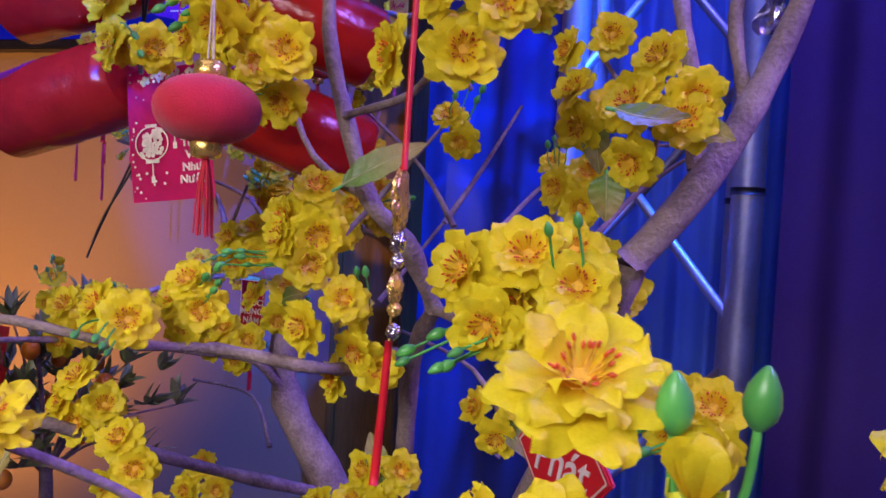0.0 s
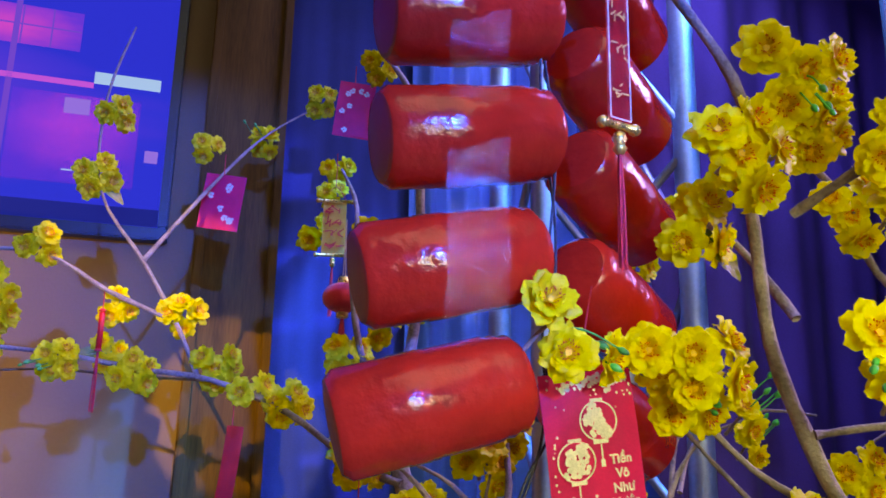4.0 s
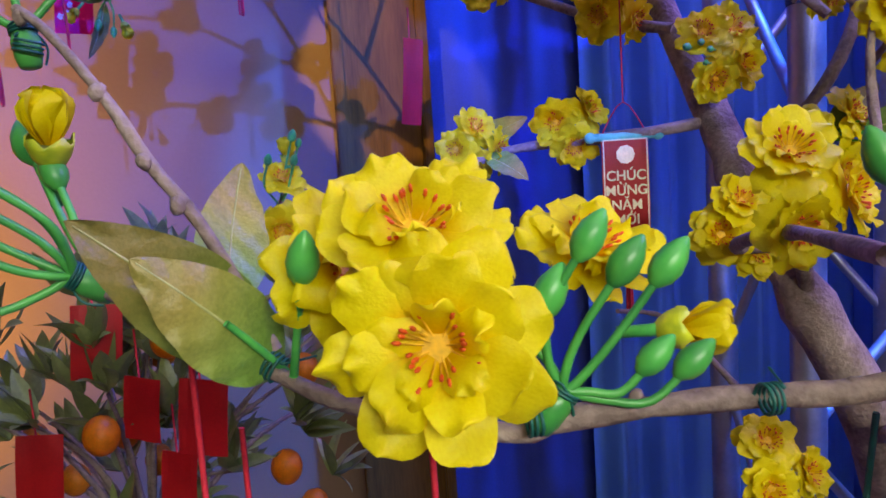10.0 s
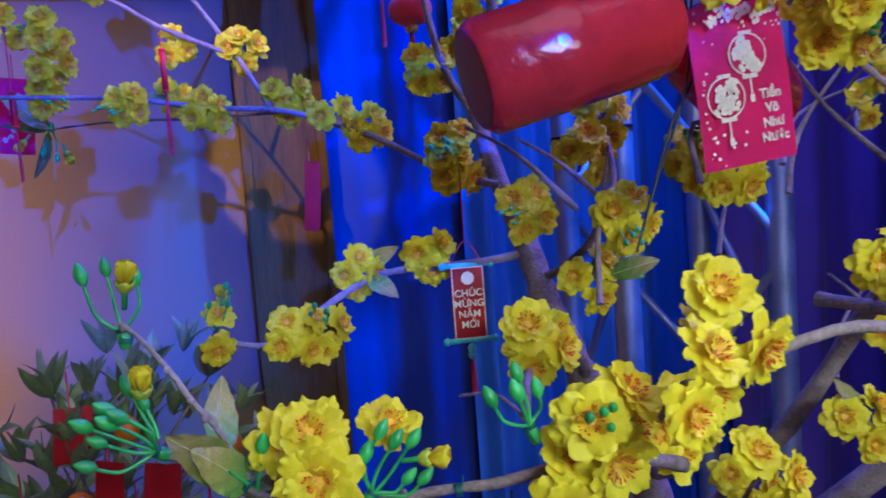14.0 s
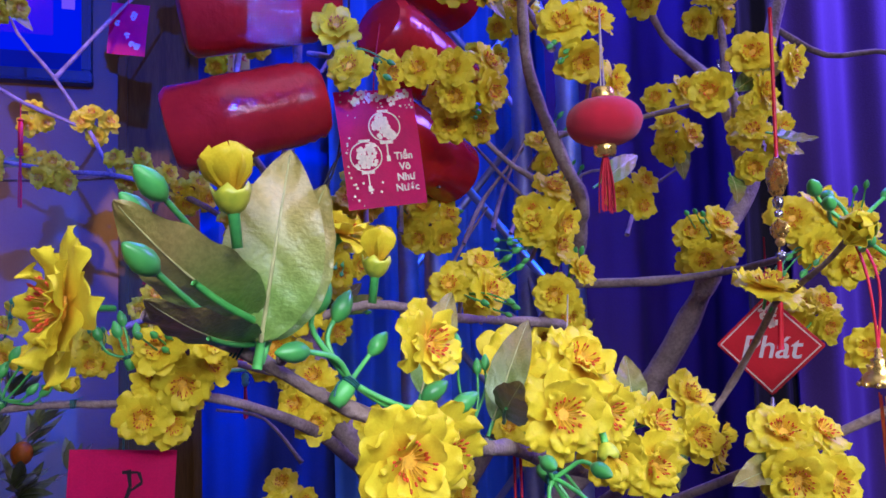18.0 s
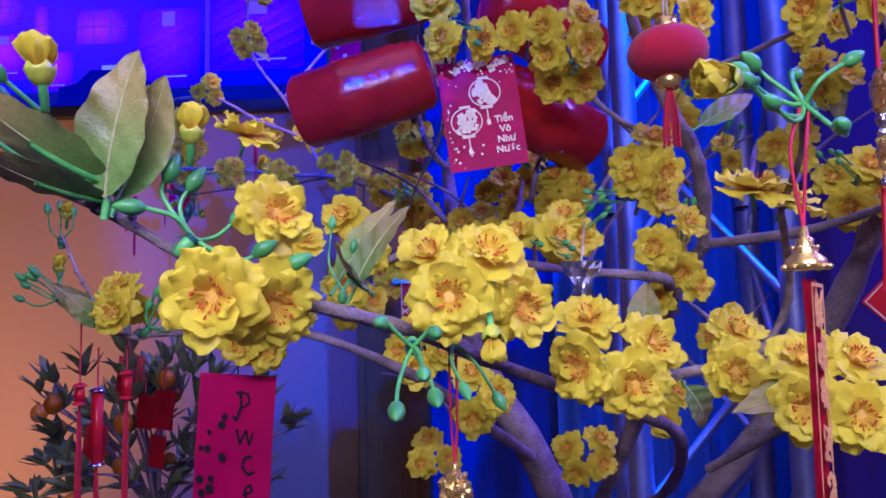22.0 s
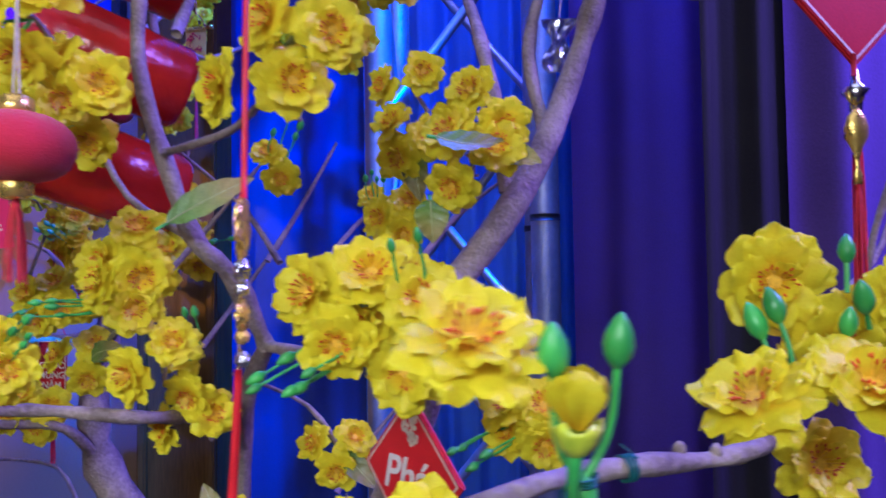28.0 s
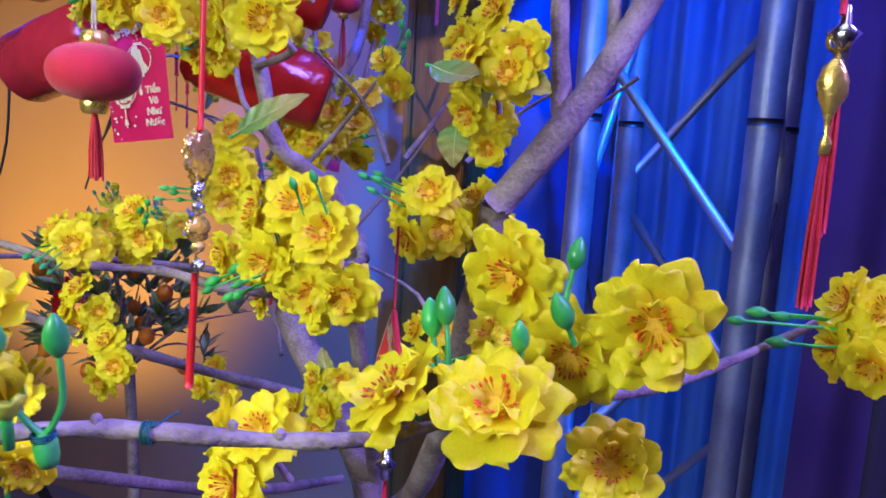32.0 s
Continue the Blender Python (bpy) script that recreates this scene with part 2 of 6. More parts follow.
def glow_soft(name, inner, outer, strength, middle=(0.5, 0.5, 0.62), reach=0.62):
    """A lit picture area whose colour fades from a bright heart to its rim, with soft blotches."""
    m = glow(name, outer, strength)
    n, l = m.node_tree.nodes, m.node_tree.links
    tc, off, ln, ramp, spots, mix = (n.new("ShaderNode" + k) for k in ("TexCoord", "VectorMath", "VectorMath", "ValToRGB", "TexNoise", "Math"))
    off.operation, ln.operation, mix.operation = "SUBTRACT", "LENGTH", "MULTIPLY_ADD"
    off.inputs[1].default_value = middle
    flat = n.new("ShaderNodeVectorMath")
    flat.operation = "MULTIPLY"
    flat.inputs[1].default_value = (1, 0, 1)
    l.new(tc.outputs["Generated"], off.inputs[0])
    l.new(off.outputs["Vector"], flat.inputs[0])
    l.new(flat.outputs["Vector"], ln.inputs[0])
    spots.inputs["Scale"].default_value = 5.0
    l.new(tc.outputs["Generated"], spots.inputs["Vector"])
    l.new(spots.outputs["Fac"], mix.inputs[0])
    mix.inputs[1].default_value = 0.30
    l.new(ln.outputs["Value"], mix.inputs[2])
    ramp.color_ramp.elements[0].color, ramp.color_ramp.elements[1].color = (*inner, 1), (*outer, 1)
    ramp.color_ramp.elements[0].position, ramp.color_ramp.elements[1].position = 0.16, reach + 0.12
    l.new(mix.outputs[0], ramp.inputs["Fac"])
    l.new(ramp.outputs["Color"], n["Principled BSDF"].inputs["Emission Color"])
    return m


S_BAY = glow_soft("screen_bay", (0.75, 0.05, 0.95), (0.16, 0.02, 0.88), 1.0)
S_ROOM = glow_soft("screen_room", (0.50, 0.04, 0.72), (0.10, 0.02, 0.85), 0.95, (0.4, 0.5, 0.45), 0.7)
S_WASH = glow_soft("screen_wash", (0.16, 0.03, 0.95), (0.008, 0.015, 0.75), 1.0, (0.55, 0.5, 0.4), 0.5)


# ---- mesh helpers ----
def finish(name, bm, mats, smooth=True):
    me = bpy.data.meshes.new(name)
    bm.normal_update()
    bm.to_mesh(me)
    bm.free()
    for m in (mats if isinstance(mats, (list, tuple)) else [mats]):
        me.materials.append(m)
    if smooth:
        me.polygons.foreach_set("use_smooth", [True] * len(me.polygons))
    return me


def thing(name, label, category, at=(0, 0, 0), group="", kind=""):
    ob = new(name)
    ob.empty_display_size = 0.05
    ob.location = at
    return tagged(ob, label, category, group, kind)


WORLD_OF = {}


def place(ob, m, parent=None):
    """Sets ob at the world pose m under parent."""
    if parent is not None:
        ob.parent = parent
        p = WORLD_OF.get(parent.name, Matrix.Translation(parent.location))
        ob.matrix_basis = p.inverted() @ m
    else:
        ob.matrix_basis = m
    WORLD_OF[ob.name] = m.copy()
    return ob


def put(name, me, parent, m=None, label=""):
    """A part on mesh data me, at the world pose m."""
    ob = new(name, me)
    place(ob, m if m is not None else Matrix(), parent)
    return tagged(ob, label)


def solid(name, me, label="", category="", m=None, group="", kind=""):
    ob = new(name, me)
    place(ob, m if m is not None else Matrix())
    return tagged(ob, label, category, group, kind)


def frame_of(at, normal, spin=0.0, size=1.0):
    """A pose whose z axis is normal."""
    q = Vector(normal).normalized().to_track_quat("Z", "Y")
    return Matrix.Translation(at) @ q.to_matrix().to_4x4() @ Matrix.Rotation(spin, 4, "Z") @ Matrix.Scale(size, 4)


def tube_into(bm, pts, r0, r1, sides=7, knob=0.0, mat=0, rng=None):
    pts = [Vector(p) for p in pts]
    if len(pts) > 2:
        fine = []
        for i in range(len(pts) - 1):
            a, b, c, d = pts[max(i - 1, 0)], pts[i], pts[i + 1], pts[min(i + 2, len(pts) - 1)]
            for k in range(4):
                t = k / 4
                fine.append(0.5 * ((2 * b) + (c - a) * t + (2 * a - 5 * b + 4 * c - d) * t * t + (3 * b - a - 3 * c + d) * t ** 3))
        fine.append(pts[-1])
        pts = fine
    rings, side = [], Vector((0.3, 0.9, 0.2))
    for i, p in enumerate(pts):
        d = (pts[min(i + 1, len(pts) - 1)] - pts[max(i - 1, 0)]).normalized()
        u = d.cross(side)
        if u.length < 1e-3:
            u = d.cross(Vector((1, 0, 0)))
        u.normalize()
        v = d.cross(u)
        r = r0 + (r1 - r0) * i / (len(pts) - 1)
        if knob:
            r *= 1 + knob * (noise.noise(p * 90) + 0.8 * noise.noise(p * 37))
        rings.append([bm.verts.new(p + (u * math.cos(a) + v * math.sin(a)) * r) for a in (2 * math.pi * k / sides for k in range(sides))])
    for a, b in zip(rings, rings[1:]):
        for k in range(sides):
            bm.faces.new((a[k], a[(k + 1) % sides], b[(k + 1) % sides], b[k])).material_index = mat
    for ring, flip in ((rings[0], True), (rings[-1], False)):
        bm.faces.new(ring[::-1] if not flip else ring).material_index = mat


def tube(name, pts, r0, r1, mat, sides=7, knob=0.0):
    bm = bmesh.new()
    tube_into(bm, pts, r0, r1, sides, knob)
    return finish(name, bm, mat)


def lathe_into(bm, profile, sides=16, mat=0, m=None):
    """Turns (radius, height) pairs round z."""
    m = m or Matrix()
    rings = []
    for r, z in profile:
        if r < 1e-6:
            rings.append([bm.verts.new(m @ Vector((0, 0, z)))])
        else:
            rings.append([bm.verts.new(m @ Vector((r * math.cos(a), r * math.sin(a), z))) for a in (2 * math.pi * k / sides for k in range(sides))])
    for a, b in zip(rings, rings[1:]):
        for k in range(sides):
            j = (k + 1) % sides
            q = [a[0] if len(a) == 1 else a[k], a[0] if len(a) == 1 else a[j], b[0] if len(b) == 1 else b[j], b[0] if len(b) == 1 else b[k]]
            q = list(dict.fromkeys(q))
            if len(q) > 2:
                bm.faces.new(q).material_index = mat


def lathe(name, profile, mat, sides=16):
    bm = bmesh.new()
    lathe_into(bm, profile, sides)
    return finish(name, bm, mat)


def slab_into(bm, w, d, h, m=None, mat=0, bevel=0.0):
    m = m or Matrix()
    r = bmesh.ops.create_cube(bm, size=1.0, matrix=m @ Matrix.Diagonal((w, d, h, 1)))
    faces = {f for v in r["verts"] for f in v.link_faces}
    for f in faces:
        f.material_index = mat
    if bevel:
        bmesh.ops.bevel(bm, geom=list({e for f in faces for e in f.edges}), offset=bevel, segments=2, affect="EDGES")


def words(name, body, size, mat, thick=0.0004, align="CENTER", shear=0.0, bold=0.012):
    cu = bpy.data.curves.new(name, "FONT")
    cu.body, cu.size, cu.extrude, cu.align_x, cu.align_y, cu.shear = body, size, thick, align, "CENTER", shear
    cu.offset = size * bold
    tmp = new(name, cu)
    me = bpy.data.meshes.new_from_object(tmp.evaluated_get(bpy.context.evaluated_depsgraph_get()))
    me.name = name
    bpy.data.objects.remove(tmp)
    me.materials.clear()
    me.materials.append(mat)
    return me


# ---- the room ----
def wall_box(name, x0, x1, y0, y1, z0, z1, mat, label):
    bm = bmesh.new()
    slab_into(bm, x1 - x0, y1 - y0, z1 - z0, Matrix.Translation(((x0 + x1) / 2, (y0 + y1) / 2, (z0 + z1) / 2)))
    return solid(name, finish(name, bm, mat, False), label, name.split("_")[0], kind="structure")


wall_box("floor", -4.2, 4.2, -3.4, 2.6, -0.1, 0.0, FLOORM, "dark tiled hall floor under the tree")
wall_box("ceiling", -4.2, 4.2, -3.4, 2.6, 3.6, 3.7, CEIL, "dark board ceiling above the stage")
wall_box("wall_back", -4.2, -0.25, 1.40, 1.56, 0.0, 3.6, WALLPAINT, "ochre painted wall behind the tree")
wall_box("wall_back_stage", -0.249, 4.2, 1.72, 1.86, 0.0, 3.6, DARKCLOTH, "dark stage wall behind the curtains")
wall_box("wall_left", -4.35, -4.2, -3.4, 2.6, 0.0, 3.6, WALLPAINT, "ochre painted side wall of the hall")
wall_box("wall_right", 4.2, 4.35, -3.4, 2.6, 0.0, 3.6, DARKCLOTH, "dark side wall of the stage")
wall_box("wall_front", -4.2, 4.2, -3.55, -3.4, 0.0, 3.6, WALLPAINT, "ochre painted wall facing the stage")


def drape(name, x0, x1, y, z0, z1, folds, depth, mat, label, seed):
    rng = random.Random(seed)
    n = max(24, int((x1 - x0) * 110))
    ph, ph2 = rng.random() * 6, rng.random() * 6
    bm = bmesh.new()
    cols = []
    for i in range(n + 1):
        u = i / n
        col = []
        for j in range(7):
            w = j / 6
            a = u * folds * 2 * math.pi + ph + 0.5 * math.sin(w * 2 + ph2)
            d = depth * (math.sin(a) + 0.35 * math.sin(2.3 * a + ph2)) * (0.7 + 0.5 * w)
            col.append(bm.verts.new((x0 + (x1 - x0) * u, y + d, z1 + (z0 - z1) * w)))
        cols.append(col)
    for a, b in zip(cols, cols[1:]):
        for j in range(6):
            bm.faces.new((a[j], a[j + 1], b[j + 1], b[j]))
    return solid(name, finish(name, bm, mat), label, "curtain", kind="structure")


drape("curtain_blue_panel", -0.12, 0.31, 1.50, 0.02, 3.58, 3.2, 0.006, BLUEWALL, "flat dark blue cloth panel beside the wooden post", 3)
drape("curtain_light_blue", 0.26, 1.12, 1.44, 0.02, 3.58, 7.4, 0.030, BLUEDRAPE, "gathered light blue drape behind the truss", 4)
drape("curtain_purple", 0.745, 1.75, 1.02, 0.02, 3.58, 5.0, 0.016, PURPLE, "dark purple stage curtain in soft folds behind the black one", 5)
drape("curtain_black", 0.795, 0.915, 0.39, 0.02, 3.58, 1.6, 0.010, DARKCLOTH, "black narrow stage curtain beside the purple one", 6)
drape("curtain_purple_side", 0.905, 3.4, 0.375, 0.02, 3.58, 14.0, 0.016, PURPLE, "wide dark purple stage curtain in soft folds", 7)



def wood_post():
    bm = bmesh.new()
    slab_into(bm, 0.19, 0.16, 3.6, Matrix.Translation((-0.20, 1.40, 1.8)), 0, 0.012)
    ob = solid("wooden_post", finish("wooden_post", bm, WOOD, False), "brown stained wooden post between wall and blue cloth", "post", kind="structure")
    for x in (-0.285, -0.115):
        bm = bmesh.new()
        slab_into(bm, 0.022, 0.02, 3.6, Matrix.Translation((x, 1.312, 1.8)), 0, 0.004)
        put("trim", finish("trim", bm, WOOD, False), ob)


wood_post()


def led_screen():
    x0, x1, z0, z1, y = -3.25, -0.385, 1.94, 3.45, 1.36
    t = thing("led_screen", "wide lit video screen showing a blue and violet building", "screen", ((x0 + x1) / 2, 1.38, z0))
    bm = bmesh.new()
    slab_into(bm, x1 - x0 + 0.05, 0.05, 0.03, Matrix.Translation(((x0 + x1) / 2, 1.372, z0 - 0.015)), 0, 0.004)
    slab_into(bm, x1 - x0 + 0.05, 0.05, 0.03, Matrix.Translation(((x0 + x1) / 2, 1.372, z1 + 0.015)), 0, 0.004)
    slab_into(bm, 0.022, 0.05, z1 - z0, Matrix.Translation((x1 + 0.012, 1.372, (z0 + z1) / 2)), 0, 0.004)
    slab_into(bm, 0.022, 0.05, z1 - z0, Matrix.Translation((x0 - 0.012, 1.372, (z0 + z1) / 2)), 0, 0.004)
    put("frame", finish("frame", bm, BLACK, False), t, label="black plastic frame")
    bm = bmesh.new()
    slab_into(bm, x1 - x0, 0.02, z1 - z0, Matrix.Translation(((x0 + x1) / 2, y + 0.014, (z0 + z1) / 2)))
    put("panel", finish("panel", bm, SHOP, False), t, label="glowing blue picture panel")

    def patch(xa, xb, za, zb, mat, k):
        bm = bmesh.new()
        slab_into(bm, xb - xa, 0.002, zb - za, Matrix.Translation(((xa + xb) / 2, y + 0.002 - 0.0008 * k, (za + zb) / 2)))
        put("picture_area", finish("picture_area", bm, mat, False), t)

    def grid_window(xa, xb, za, zb, cols, rows):
        patch(xa, xb, za, zb, S_ROOM, 1)
        for k in range(1, cols):
            x = xa + (xb - xa) * k / cols
            patch(x - 0.0018, x + 0.0018, za, zb, S_PURPLE, 2)
        for k in range(1, rows):
            z = za + (zb - za) * k / rows
            patch(xa, xb, z - 0.0015, z + 0.0015, S_PURPLE, 3)

    def lit_bay(xa, xb, za, zb):
        """A shop bay with a hanging lamp that floods it with violet."""
        patch(xa, xb, za, zb, S_BAY, 0)
        cx, w = (xa + xb) / 2, xb - xa
        patch(cx - 0.10 * w, cx + 0.10 * w, zb - 0.22 * (zb - za), zb - 0.04 * (zb - za), S_LAMP, 1)
        patch(cx - 0.06 * w, cx + 0.30 * w, za + 0.14 * (zb - za), za + 0.155 * (zb - za), S_LIGHT, 1)

    # the lit ground floor
    patch(x0, x1, z0, z0 + 0.045, S_DARK, 0)
    patch(x0, x1, z0 + 0.045, z0 + 0.60, S_WASH, 0)
    for a, b, c, d in ((-0.73, -0.45, 2.03, 2.25), (-0.955, -0.765, 1.985, 2.23), (-1.90, -1.585, 2.035, 2.34), (-2.21, -1.94, 2.05, 2.30), (-1.57, -1.46, 2.03, 2.32), (-2.44, -2.24, 2.05, 2.30), (-1.44, -1.29, 2.03, 2.17), (-1.27, -1.15, 1.99, 2.11)):
        lit_bay(a, b, c, d)
    for a, b, c, d, n, m in ((-1.14, -0.985, 2.13, 2.235, 3, 2), (-1.14, -0.985, 2.335, 2.43, 3, 2), (-1.27, -1.225, 2.13, 2.255, 1, 2), (-1.45, -1.31, 2.20, 2.31, 4, 2), (-2.87, -2.53, 2.07, 2.20, 5, 2), (-0.86, -0.60, 2.36, 2.46, 4, 2)):
        grid_window(a, b, c, d, n, m)
    for a, b, c, d, mat in ((-0.94, -0.56, 2.272, 2.286, S_PINK), (-1.06, -0.97, 2.045, 2.062, S_LIGHT), (-2.87, -2.48, 2.33, 2.38, S_LIGHT), (-0.56, -0.41, 2.285, 2.315, S_LIGHT), (-0.43, -0.40, 2.10, 2.13, S_LAMP), (-2.45, -2.41, 1.99, 2.9, S_PURPLE), (-1.50, -1.475, 1.99, 2.9, S_PURPLE), (-0.748, -0.735, 1.99, 2.9, S_PURPLE)):
        patch(a, b, c, d, mat, 2)
    # parked cars before the shop front
    for cx, w in ((-1.74, 0.80), (-2.75, 0.6), (-1.02, 0.34)):
        bm = bmesh.new()
        outline = ((-0.5, 0), (0.5, 0), (0.49, 0.035), (0.30, 0.045), (0.20, 0.075), (-0.22, 0.078), (-0.34, 0.046), (-0.5, 0.038))
        bm.faces.new([bm.verts.new((cx + p * w, y - 0.0014, z0 + 0.012 + 1.25 * q)) for p, q in outline])
        bmesh.ops.solidify(bm, geom=bm.faces[:], thickness=0.001)
        put("picture_area", finish("picture_area", bm, S_DARK, False), t)
    # upper storeys
    for row in range(2):
        for k in range(9):
            xa = x1 - 0.16 - k * 0.31
            grid_window(xa - 0.15, xa, z0 + 0.66 + row * 0.40, z0 + 0.90 + row * 0.40, 3, 2)


led_screen()


def truss():
    c = [(0.642, 0.722), (0.352, 0.782), (0.375, 1.06), (0.665, 1.0)]
    t = thing("stage_truss", "square aluminium stage truss tower with diagonal lacing", "truss", (0.51, 0.89, 0))
    for x, y in c:
        bm = bmesh.new()
        tube_into(bm, [(x, y, 0.02), (x, y, 1.2), (x, y, 3.4)], 0.025, 0.025, 18)
        ob = put("chord", finish("chord", bm, ALU), t)
        bm = bmesh.new()
        tube_into(bm, [(x, y, 1.515), (x, y, 1.527)], 0.0265, 0.0265, 18)
        put("joint_ring", finish("joint_ring", bm, BLACK), ob)
    for k in range(4):
        a, b = c[k], c[(k + 1) % 4]
        for j in range(8):
            z = 0.1 + j * 0.4 + 0.05 * k
            p, q = (a, b) if j % 2 else (b, a)
            put("diagonal", tube("diagonal", [(*p, z), (*q, z + 0.36)], 0.009, 0.009, ALU, 8), t)
    bm = bmesh.new()
    slab_into(bm, 0.5, 0.5, 0.015, Matrix.Translation((0.51, 0.89, 0.0085)), 0, 0.003)
    put("base_plate", finish("base_plate", bm, ALU, False), t)


truss()


def video_camera():
    x, y = -1.06, 0.60
    t = thing("video_camera_on_tripod", "small black video camera with a lit flip screen on a tripod", "camera", (x, y, 0))
    bm = bmesh.new()
    slab_into(bm, 0.085, 0.12, 0.06, Matrix.Translation((x, y, 1.73)), 0, 0.012)
    bm2 = bmesh.new()
    tube_into(bm2, [(x, y - 0.055, 1.73), (x, y - 0.1, 1.73)], 0.026, 0.028, 16)
    body = put("body", finish("body", bm, BLACK, False), t)
    put("lens", finish("lens", bm2, BLACK), body)
    bm = bmesh.new()
    slab_into(bm, 0.07, 0.008, 0.045, Matrix.Translation((x + 0.085, y - 0.02, 1.735)), 0, 0.002)
    fl = put("flip_screen", finish("flip_screen", bm, BLACK, False), t)
    bm = bmesh.new()
    slab_into(bm, 0.06, 0.002, 0.036, Matrix.Translation((x + 0.085, y - 0.0255, 1.735)))
    put("display", finish("display", bm, S_LIGHT, False), fl, label="small glowing display")
    bm = bmesh.new()
    slab_into(bm, 0.05, 0.06, 0.07, Matrix.Translation((x, y, 1.665)), 0, 0.008)
    put("tripod_head", finish("tripod_head", bm, BLACK, False), t)
    put("centre_column", tube("centre_column", [(x, y, 1.64), (x, y, 0.7)], 0.014, 0.014, BLACK, 10), t)
    put("sleeve", tube("sleeve", [(x, y, 1.52), (x, y, 1.62)], 0.024, 0.022, BLACK, 12), t)
    for k in range(3):
        a = k * 2.094 + 0.4
        put("leg", tube("leg", [(x, y, 0.85), (x + 0.42 * math.cos(a), y + 0.42 * math.sin(a), 0.01)], 0.014, 0.011, BLACK, 8), t)
    put("cable", tube("cable", [(x + 0.02, y, 1.66), (x + 0.09, y + 0.03, 1.6), (x + 0.1, y + 0.02, 1.4), (x + 0.06, y, 1.2), (x + 0.09, y, 0.9)], 0.003, 0.003, BLACK, 6), t)


video_camera()


# ---- firecracker string ----
def firecrackers():
    t = thing("firecracker_string", "hanging string of large red film-wrapped paper firecrackers in two rows", "firecrackers", (0.02, 0.085, 2.4))
    bm = bmesh.new()
    r, ln = 0.0430, 0.157
    lathe_into(bm, [(r - 0.006, 0), (r, 0.007), (r, 0.05), (r + 0.0008, 0.052), (r + 0.0008, 0.075), (r, 0.077), (r, ln - 0.03), (r - 0.002, ln - 0.026), (r - 0.001, ln - 0.02), (r - 0.004, ln - 0.014), (r - 0.003, ln - 0.008), (r - 0.011, ln)], 40)
    body = finish("firecracker", bm, CRACKER)
    bm = bmesh.new()
    lathe_into(bm, [(0, -0.0012), (r - 0.012, -0.0012), (r - 0.0055, 0.0006), (r - 0.0055, 0.004)], 40)
    cap = finish("end_cap", bm, CRACKEREND)
    bm = bmesh.new()
    lathe_into(bm, [(r - 0.0112, ln - 0.0002), (0.02, ln + 0.003), (0, ln + 0.004)], 40)
    back = finish("back_cap", bm, CRACKER)
    rng = random.Random(2)
    for k in range(6):
        z, back_x = 1.540 + 0.112 * k, 0.012 * min(k, 2)
        for side in (-1, 1):
            if side < 0:
                a, b = Vector((-0.156 + back_x, 0.094 - 0.008 * min(k, 2), z - 0.020 + 0.003 * min(k, 2))), Vector((-0.004 + back_x, 0.082, z + 0.019 - 0.004 * min(k, 2)))
            else:
                a, b = Vector((0.188 + 0.5 * back_x, 0.215, z - 0.035)), Vector((0.048 + 0.5 * back_x, 0.122, z + 0.018))
            d = b - a
            m = frame_of(a, d, rng.random() * 6, 1.0)
            c = put("firecracker", body, t, m)
            put("end_cap", cap, c, m, "dull dark red paper end")
            put("back_cap", back, c, m)
    for k in range(2):
        pts = [(0.018 + 0.006 * math.sin(j * 1.1 + k * 1.6), 0.076 + 0.006 * math.cos(j * 1.1 + k * 1.6), 2.4 - 0.055 * j) for j in range(17)]
        pts += [(0.004 - 0.004 * k, 0.085, 1.48), (-0.022 - 0.004 * k, 0.080, 1.43 - 0.01 * k), (-0.034 - 0.006 * k, 0.078, 1.40 - 0.015 * k)]
        put("fuse_cord", tube("fuse_cord", pts, 0.0018, 0.0011, BLACK, 6), t, label="dark braided fuse cord")
    # the clear tape strip that runs down the row
    bm = bmesh.new()
    d = Vector((1, 0, 0))
    out = Vector((d.y, -d.x, 0))
    base = Vector((-0.058, 0.084, 0)) + out * 0.0455
    cols = []
    for j in range(31):
        z = 1.60 + j * 0.0235
        ph = (z - 1.540) / 0.112 % 1.0
        sag = 0.008 * (1 - math.cos(2 * math.pi * ph)) / 2
        cols.append([bm.verts.new(base - out * sag + d * s * 0.026 + Vector((0, 0, z))) for s in (-1, 0, 1)])
    for a, b in zip(cols, cols[1:]):
        for q in range(2):
            bm.faces.new((a[q], a[q + 1], b[q + 1], b[q]))
    put("tape_strip", finish("tape_strip", bm, TAPE), t, label="long clear packing tape strip")


firecrackers()


# ---- hanging ornaments ----
def plane_pose(tl, tr, bl):
    """Pose at the middle of a card with x along its top edge, z out of its face towards the viewer; also its width and height."""
    tl, tr, bl = Vector(tl), Vector(tr), Vector(bl)
    x = (tr - tl).normalized()
    y = (tl - bl)
    y = (y - x * y.dot(x)).normalized()
    n = x.cross(y)
    mid = (tr + bl) / 2
    m = Matrix((x, y, n)).transposed().to_4x4()
    return Matrix.Translation(mid) @ m, (tr - tl).length, (tl - bl).length


